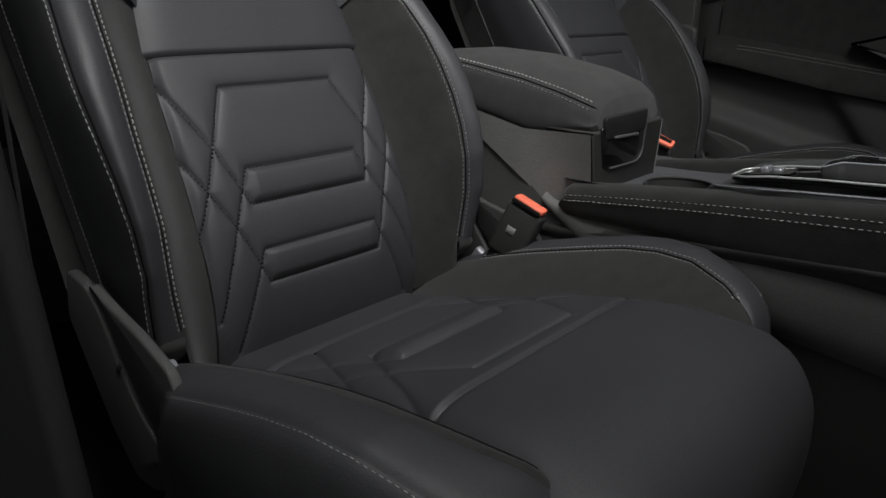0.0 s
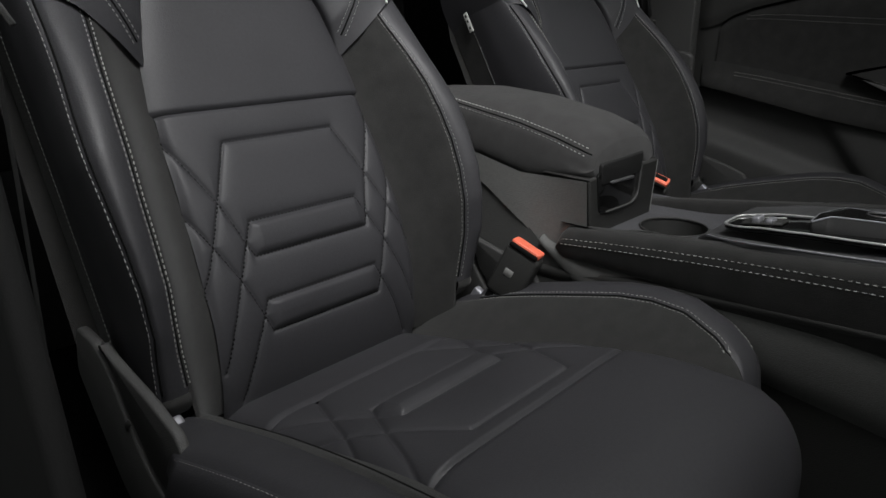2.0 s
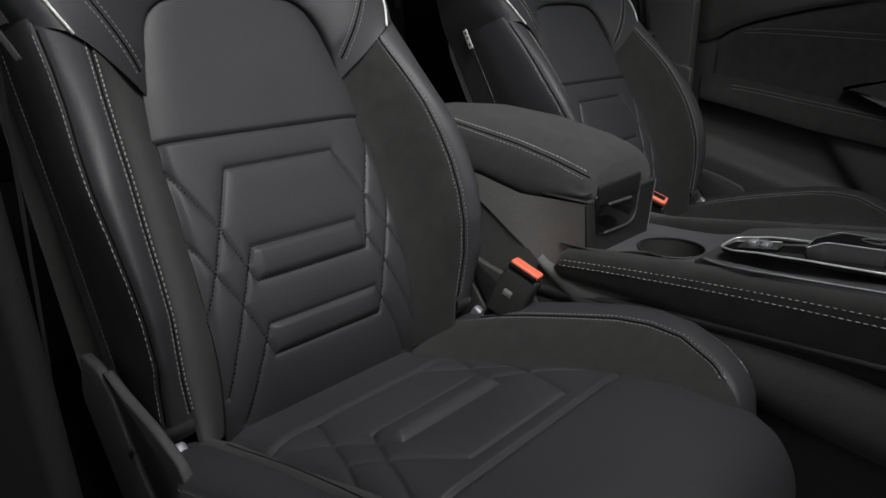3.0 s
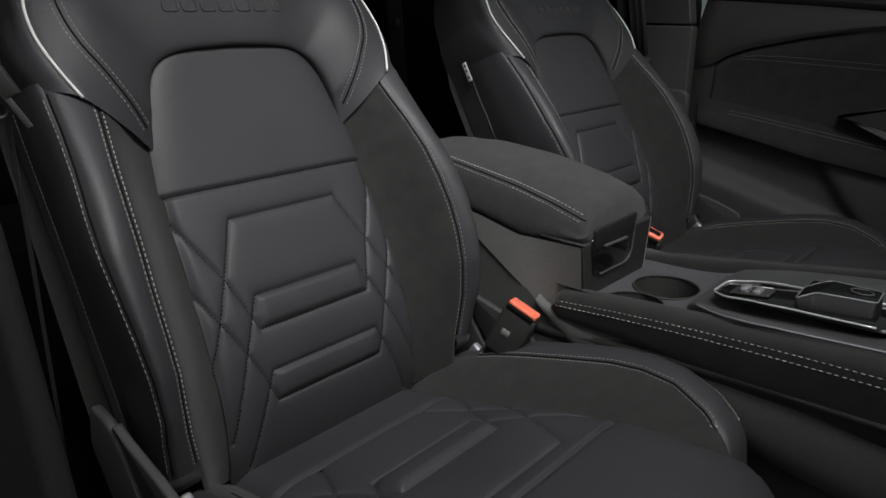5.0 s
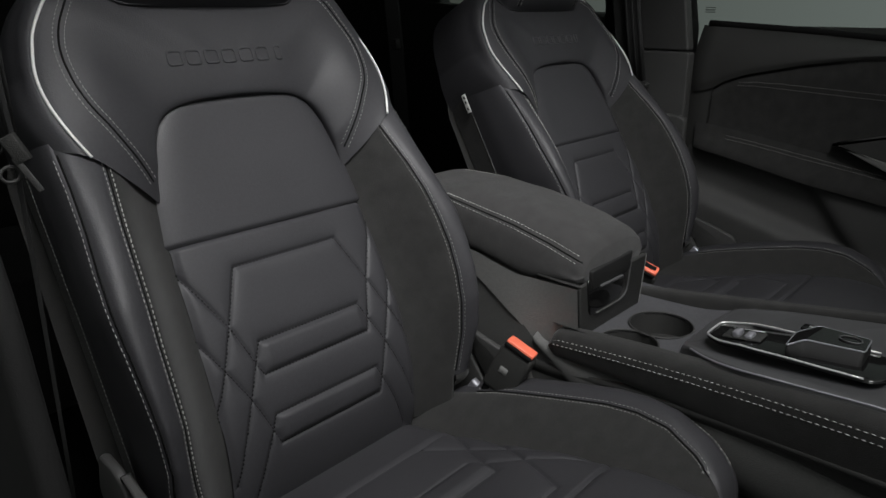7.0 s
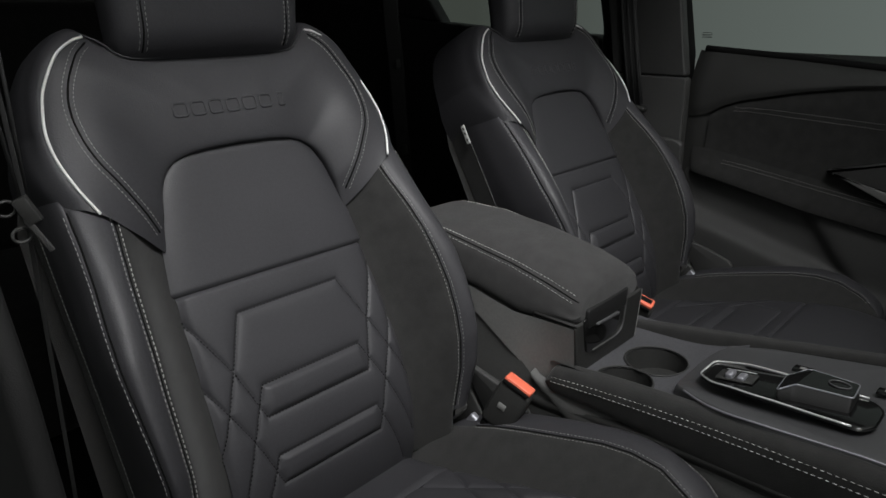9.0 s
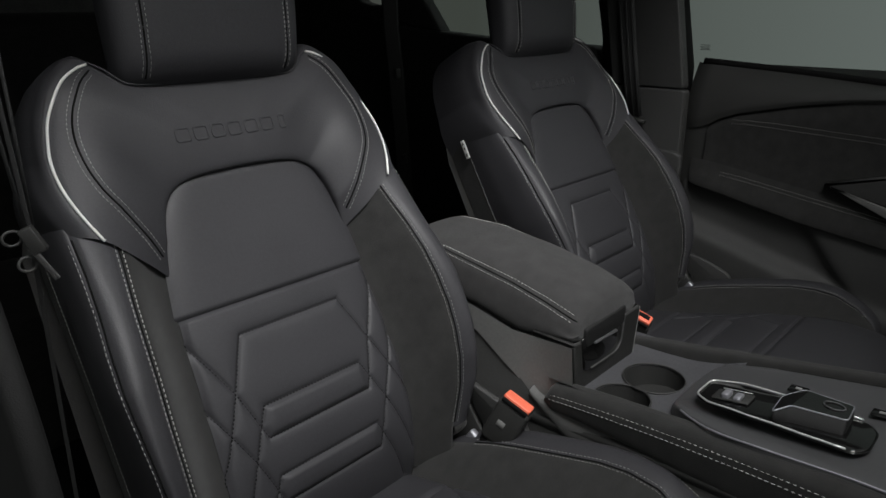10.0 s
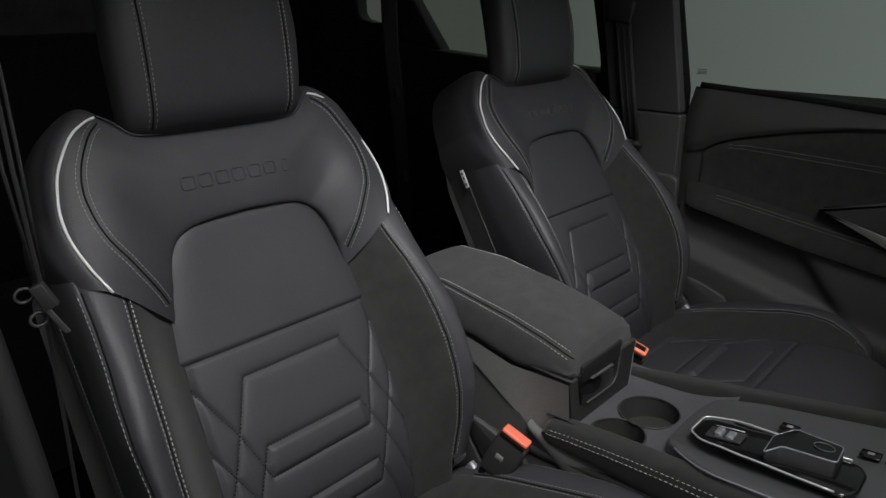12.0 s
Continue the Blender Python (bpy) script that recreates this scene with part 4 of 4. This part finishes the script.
def belt_buckle(name, at, turn, label, hollow=False):
    base = empty(name, pose(*at, *turn))
    part("housing", rbox(0.027, 0.048, 0.070, 0.006, 3, pose(0, 0, -0.040)), PLASTIC, base, "black plastic buckle housing")
    outer = rounded([(-0.0095, -0.021), (0.0095, -0.021), (0.0095, 0.021), (-0.0095, 0.021)], 0.004, 4)
    part("release_button", prism(outer, 0.007, 0.002, 3, pose(0, 0, -0.004)), ORANGE, base, "bright orange release button")
    if hollow:
        part("button_window", rbox(0.010, 0.026, 0.002, 0.0008, 1, pose(0.0015, -0.004, 0.0028)), DARKTHREAD, base, "black opening in the button")
    part("slot", rbox(0.004, 0.040, 0.006, 0.001, 1, pose(-0.0128, 0, -0.002)), DARKTHREAD, base, "black tongue slot")
    part("housing_mark", rbox(0.0006, 0.012, 0.010, 0.0002, 1, pose(-0.0139, 0.004, -0.038)), GREYPLASTIC, base, "square embossed mark")
    part("stalk", rbox(0.020, 0.034, 0.22, 0.006, 2, pose(0, 0.004, -0.17)), DARKTHREAD, base, "black buckle stalk")
    return tagged(base, label, "seat belt buckle", "seat belt buckles")


belt_buckle("belt_buckle", (0.2300, -0.203, 0.436), (24, 4, 12), "black seat belt buckle with orange button beside the console")
belt_buckle("belt_buckle", (0.494, -0.238, 0.487), (22, -16, 8), "black seat belt buckle with orange button beside the far seat", True)

# ---- far door, pillars and windows ----
def far_door():
    base = tagged(empty("door_1", Matrix.Translation((1.16, -0.02, 0.3))), "dark far front door with suede insert and armrest", "car door", kind="structure")
    inv = base.matrix_world.inverted()

    def add(name, me, mat, label=""):
        ob = part_of(name, me, mat, base, label)
        ob.matrix_parent_inverse = inv
        return ob
    sill = lerp_table([-0.03, 0.22, 0.40, 1.2], [0.822, 0.808, 0.794, 0.74])
    instop = lerp_table([0.03, 0.064, 0.075, 0.13, 0.243, 0.346, 0.412, 1.2], [0.680, 0.690, 0.702, 0.723, 0.749, 0.766, 0.772, 0.79])
    armtop = lerp_table([0.03, 0.09, 0.164, 0.46, 1.2], [0.600, 0.598, 0.590, 0.548, 0.44])
    armlow = lerp_table([0.03, 0.088, 0.289, 0.469, 1.2], [0.558, 0.553, 0.514, 0.490, 0.40])
    Y0, Y1 = -0.004, -1.25

    def band(lo, hi, xlo, xhi, bulge=0.0, y0=Y0, dip=(0.0, 0.0)):
        def fn(i, j):
            y = y0 + (Y1 - y0) * i
            z = lo(-y) + (hi(-y) - lo(-y)) * j
            x = xlo + (xhi - xlo) * j - bulge * math.sin(math.pi * j)
            x += 0.004 * math.exp(-(j * 12) ** 2) * dip[0] + 0.004 * math.exp(-((1 - j) * 12) ** 2) * dip[1]
            x += 0.03 * math.exp(-((y - Y0) / 0.012) ** 2) * 0.5
            return Vector((x, y, z))
        return fn
    add("upper_trim", sheet(band(instop, sill, 1.100, 1.150, 0.012, dip=(1, 0)), 60, 24), PLASTIC, "soft dark upper door trim")
    add("waist_seal", tube([(1.156, y, sill(-y) + 0.004) for y in np.linspace(-0.02, -1.2, 30)], 0.008, 8), DARKTHREAD, "black window waist seal")
    add("suede_insert", sheet(band(lambda t: armtop(t) - 0.002, lambda t: instop(t) - 0.005, 1.098, 1.104, -0.004, -0.064, dip=(0, 1.5)), 60, 20), SUEDE, "black suede door insert")
    add("insert_end", sheet(lambda i, j: Vector((1.113 - 0.004 * math.sin(math.pi * i), -0.006 - 0.056 * i, 0.55 + 0.142 * j)), 6, 8), PLASTIC)
    # armrest, rounded towards the room
    def rest(i, j):
        y = -0.035 - 1.165 * i
        end = min(1.0, i / 0.035) ** 0.5
        t, b = armtop(-y), armlow(-y)
        ring = [(1.101, t + 0.014), (1.096, t + 0.003), (1.088, t - 0.010), (1.079, 0.5 * (t + b)), (1.073, b + 0.009), (1.079, b), (1.125, b - 0.004)]
        q = catmull(ring, 6 * j)
        return Vector((1.103 - (1.103 - q[0]) * end, y, q[1]))
    rs = add("armrest", sheet(rest, 80, 36), SUEDE, "padded black suede door armrest")
    tree = bvh_of(rs)
    for off in (0.0, 0.009):
        line = [Vector((1.090, y, armtop(-y) - 0.010 + off)) for y in np.linspace(-0.11, -1.0, 120)]
        add("armrest_stitching", dashes([line], tree, None, 0.0032, 0.0022, 0.0012, facing=Vector((-1, 0, 0.6))), THREAD, "pale grey thread")
    ins = bvh_of([o for o in base.children if o.name.startswith("suede_insert")][0])
    for off in (0.0, 0.010):
        line = [Vector((1.095, y, float(np.interp(-y, [0.12, 0.43, 1.0], [0.712, 0.700, 0.68])) - off)) for y in np.linspace(-0.115, -1.0, 120)]
        add("insert_stitching", dashes([line], ins, None, 0.0032, 0.0022, 0.0012, facing=Vector((-1, 0, 0))), THREAD, "pale grey thread")
    # lower panel with a scooped pocket
    def lower(i, j):
        y = Y0 + (Y1 - Y0) * i
        z = 0.05 + (armlow(-y) + 0.004 - 0.05) * j
        x = 1.108 - 0.015 * math.sin(math.pi * j)
        fold = float(np.interp(-y, [0.03, 0.14, 0.31, 0.5, 1.2], [0.475, 0.447, 0.403, 0.355, 0.2]))
        x -= 0.035 / (1 + math.exp((z - fold) / 0.006))
        front = float(np.interp(z, [0.30, 0.365, 0.43, 0.508, 0.54], [-0.47, -0.42, -0.36, -0.296, -0.27]))
        x -= 0.022 / (1 + math.exp((y - front) / 0.008)) / (1 + math.exp((fold - z) / 0.006))
        x += 0.02 * math.exp(-((y - Y0) / 0.012) ** 2)
        return Vector((x, y, z))
    add("lower_panel", sheet(lower, 160, 80), MIDPLASTIC, "dark grained plastic lower door panel with pocket")
    # pull handle trim
    tri = rounded([(-0.322, 0.602), (-0.62, 0.690), (-0.62, 0.540), (-0.455, 0.572)], [0.004, 0.01, 0.01, 0.02], 4)
    m = Matrix(((0, 0, 1, 1.078), (1, 0, 0, 0), (0, 1, 0, 0), (0, 0, 0, 1)))
    b = part("pull_handle", prism(tri, 0.02, 0.004, 3, m), MIDPLASTIC, base, "grey plastic door pull")
    b.matrix_parent_inverse = inv
    sl = rounded([(-0.336, 0.601), (-0.390, 0.588), (-0.455, 0.572), (-0.60, 0.537), (-0.60, 0.508), (-0.455, 0.550), (-0.390, 0.578)], 0.004, 3)
    b = part("pull_recess", prism(sl, 0.006, 0.002, 2, Matrix(((0, 0, 1, 1.0755), (1, 0, 0, 0), (0, 1, 0, 0), (0, 0, 0, 1)))), GREYPLASTIC, base, "satin grey trim of the door pull")
    b.matrix_parent_inverse = inv
    add("outer_skin", sheet(lambda i, j: Vector((1.20, Y0 + (Y1 - Y0) * i, 0.02 + 0.80 * j)), 4, 4), PLASTIC)
    return base


far_door()


def glass_material():
    m, nt, b = nodes_of("tinted_glass")
    b.inputs["Base Color"].default_value = (0.9, 0.95, 0.93, 1)
    b.inputs["Transmission Weight"].default_value, b.inputs["Roughness"].default_value, b.inputs["IOR"].default_value = 1.0, 0.0, 1.02
    return m


GLASS = glass_material()


def side_window(name, outline, label):
    """A pane in the plane of the far side; outline in (y, z)."""
    base = tagged(empty(name, Matrix.Translation((1.175, outline[0][0], outline[0][1]))), label, "window", kind="structure")
    ob = part("pane", prism(outline, 0.004, 0, 1, Matrix(((0, 0, 1, 1.175), (1, 0, 0, 0), (0, 1, 0, 0), (0, 0, 0, 1)))), GLASS, base, "clear tinted glass", smooth=False)
    ob.matrix_parent_inverse = base.matrix_world.inverted()
    ob.visible_shadow = False
    return base


win = side_window("window_1", [(0.022, 0.80), (0.112, 1.24), (-1.1, 1.24), (-1.1, 0.74)], "far front door window with a small printed label")
for dz, w in ((0.004, 0.022), (0.0, 0.024), (-0.003, 0.020), (-0.006, 0.024)):
    ob = part("label_bar", rbox(0.001, w, 0.0013, 0.0003, 1, pose(1.1735, -0.010, 0.853 + dz)), PRINT, win, "tiny dark print")
    ob.matrix_parent_inverse = win.matrix_world.inverted()
side_window("window_2", [(0.95, 0.83), (0.95, 1.24), (0.27, 1.24), (0.24, 0.82)], "far rear door window")


def strip_yz(name, outline, x, depth, material, label, category="pillar", r=0.01):
    ob = part(name, prism(outline, depth, r, 3, Matrix(((0, 0, 1, x), (1, 0, 0, 0), (0, 1, 0, 0), (0, 0, 0, 1)))), material)
    return tagged(ob, label, category, kind="structure")


strip_yz("pillar_far", rounded([(-0.018, 0.7685), (0.0236, 1.008), (0.066, 1.25), (0.245, 1.25), (0.196, 1.0), (0.158, 0.7685)], 0.008), 1.062, 0.03, MIDPLASTIC, "dark plastic upper centre pillar trim", r=0.004)
strip_yz("pillar_far_lower", rounded([(-0.026, 0.05), (-0.022, 0.7660), (0.158, 0.7660), (0.17, 0.05)], 0.008), 1.060, 0.03, MIDPLASTIC, "dark plastic lower centre pillar trim", r=0.004)
strip_yz("pillar_ledge", rounded([(-0.040, 0.05), (-0.038, 0.625), (-0.020, 0.634), (0.15, 0.634), (0.16, 0.05)], 0.008), 1.040, 0.018, MIDPLASTIC, "dark plastic ledge on the centre pillar trim", r=0.006)
strip_yz("pillar_far_core", rounded([(0.035, 0.05), (0.03, 0.83), (0.105, 1.25), (0.33, 1.25), (0.245, 0.86), (0.26, 0.05)], 0.02), 1.150, 0.05, PLASTIC, "dark plastic centre pillar")
strip_yz("door_seal", rounded([(-0.004, 0.05), (0.012, 0.81), (0.099, 1.25), (0.128, 1.25), (0.046, 0.83), (0.036, 0.05)], 0.008), 1.140, 0.04, DARKTHREAD, "black rubber door seal", "seal", 0.006)
strip_yz("rear_door_trim", rounded([(0.255, 0.05), (0.25, 0.845), (0.62, 0.857), (0.90, 0.875), (1.4, 0.95), (1.4, 0.05)], 0.02), 1.140, 0.06, PLASTIC, "dark rear door trim", "trim")
strip_yz("rear_pillar", [(0.78, 0.862), (0.90, 1.01), (1.0, 1.26), (1.10, 1.26), (1.018, 1.01), (1.022, 0.960), (1.042, 0.9425), (1.06, 0.90)], 1.150, 0.05, PLASTIC, "dark rear pillar trim")
strip_yz("rear_quarter", [(1.044, 0.942), (1.085, 0.9405), (1.135, 0.950), (1.153, 0.966), (1.155, 1.01), (1.20, 1.26), (1.76, 1.26), (1.76, 0.6), (1.044, 0.6)], 1.150, 0.05, PLASTIC, "dark rear quarter trim", "trim")
strip_yz("cant_rail", [(-1.2, 1.225), (-1.2, 1.30), (1.75, 1.30), (1.75, 1.225)], 1.140, 0.08, HEADLINER, "dark cant rail above the far windows", "trim")


def bench():
    base = tagged(empty("rear_bench", Matrix.Translation((CX, 1.05, 0.04))), "black rear bench in deep shade", "car seat")
    inv = base.matrix_world.inverted()
    for nm, bm, lb in (("cushion", rbox(1.25, 0.5, 0.30, 0.05, 4, pose(CX, 1.00, 0.20)), "black cloth bench cushion"), ("backrest", rbox(1.25, 0.16, 0.62, 0.05, 4, pose(CX, 1.38, 0.62, -20, 0, 0)), "black cloth bench back")):
        ob = part(nm, bm, SUEDE, base, lb)
        ob.matrix_parent_inverse = inv
    return base


bench()


def belt(name, points, width, label, up):
    base = tagged(empty(name, Matrix.Translation(points[0])), label, "seat belt", "seat belts")
    me = tube([Vector(p) for p in points], width / 2, 8, 0.06, Vector(up))
    ob = part_of("webbing", me, WEBBING, base, "black woven webbing")
    ob.matrix_parent_inverse = base.matrix_world.inverted()
    return base


fb = belt("seat_belt", [(1.050, 0.137, 0.975), (1.050, 0.132, 0.950), (1.048, 0.1105, 0.824), (1.046, 0.087, 0.700)], 0.042, "black seat belt hanging on the far pillar", (1, 0, 0))
for dy in (-0.014, 0.0, 0.014):
    ob = part_of("woven_rib", tube([(1.0475, 0.132 + dy, 0.950), (1.0455, 0.1105 + dy, 0.824), (1.0435, 0.087 + dy, 0.700)], 0.003, 6, 0.3, Vector((1, 0, 0))), WEBBING, fb)
    ob.matrix_parent_inverse = fb.matrix_world.inverted()
for nm, dims, at, lb in (("slot_cover", (0.018, 0.062, 0.05, 0.006), (1.052, 0.139, 0.985), "black belt slot cover"), ("anchor", (0.018, 0.056, 0.012, 0.005), (1.044, 0.085, 0.695), "black belt guide")):
    ob = part(nm, rbox(*dims, 3, pose(*at, 8, 0, 0)), PLASTIC, fb, lb)
    ob.matrix_parent_inverse = fb.matrix_world.inverted()
nb = belt("seat_belt", [(-0.266, 0.012, 1.10), (-0.262, 0.008, 0.94), (-0.260, 0.014, 0.865), (-0.259, 0.004, 0.758), (-0.256, 0.02, 0.70), (-0.250, 0.06, 0.45), (-0.248, 0.09, 0.2)], 0.005, "black folded seat belt hanging beside the near seat", (0.7, 0.7, 0))
for dx in (-0.008, 0.007):
    ob = part_of("webbing_fold", tube([(-0.266 + dx, 0.012, 1.10), (-0.262 + dx, 0.008, 0.94), (-0.260 + dx, 0.014, 0.865), (-0.259 + dx * 0.4, 0.004, 0.758)], 0.002, 6, 0.4, Vector((0.7, 0.7, 0))), WEBBING, nb)
    ob.matrix_parent_inverse = nb.matrix_world.inverted()
loop = [(-0.274 + 0.008 * math.cos(a), 0.008, 0.748 + 0.007 * math.sin(a)) for a in np.linspace(0, 2 * math.pi, 17)[:-1]]
for nm, me in (("tongue_loop", tube(loop, 0.0014, 6, up=Vector((0, 1, 0)), closed=True)), ("tongue_loop", tube([(x + 0.008, y - 0.003, z - 0.026) for x, y, z in loop], 0.0016, 6, up=Vector((0, 1, 0)), closed=True))):
    ob = part_of(nm, me, MIDPLASTIC, nb, "small grey wire loop")
    ob.matrix_parent_inverse = nb.matrix_world.inverted()
for nm, dims, at, turn, mt, lb in (("tongue_grip", (0.013, 0.010, 0.026), (-0.259, 0.000, 0.745), (0, -25, -30), PLASTIC, "black belt tongue grip"), ("tongue", (0.006, 0.003, 0.036), (-0.255, -0.006, 0.722), (0, -28, -30), MIDPLASTIC, "steel belt tongue")):
    ob = part(nm, rbox(*dims, 0.0014, 3, pose(*at, *turn)), mt, nb, lb)
    ob.matrix_parent_inverse = nb.matrix_world.inverted()

rb = belt("seat_belt", [(0.955, 0.80, 1.10), (0.962, 0.80, 0.88), (0.978, 0.80, 0.75), (0.998, 0.80, 0.51), (1.01, 0.80, 0.36)], 0.045, "black rear seat belt hanging in the shade", (1, 1, 0))
for x, z in ((0.975, 0.758), (0.998, 0.509)):
    ob = part("belt_fitting", rbox(0.018, 0.012, 0.028, 0.003, 2, pose(x, 0.792, z, 0, -6, 0)), MIDPLASTIC, rb, "small grey belt fitting")
    ob.matrix_parent_inverse = rb.matrix_world.inverted()
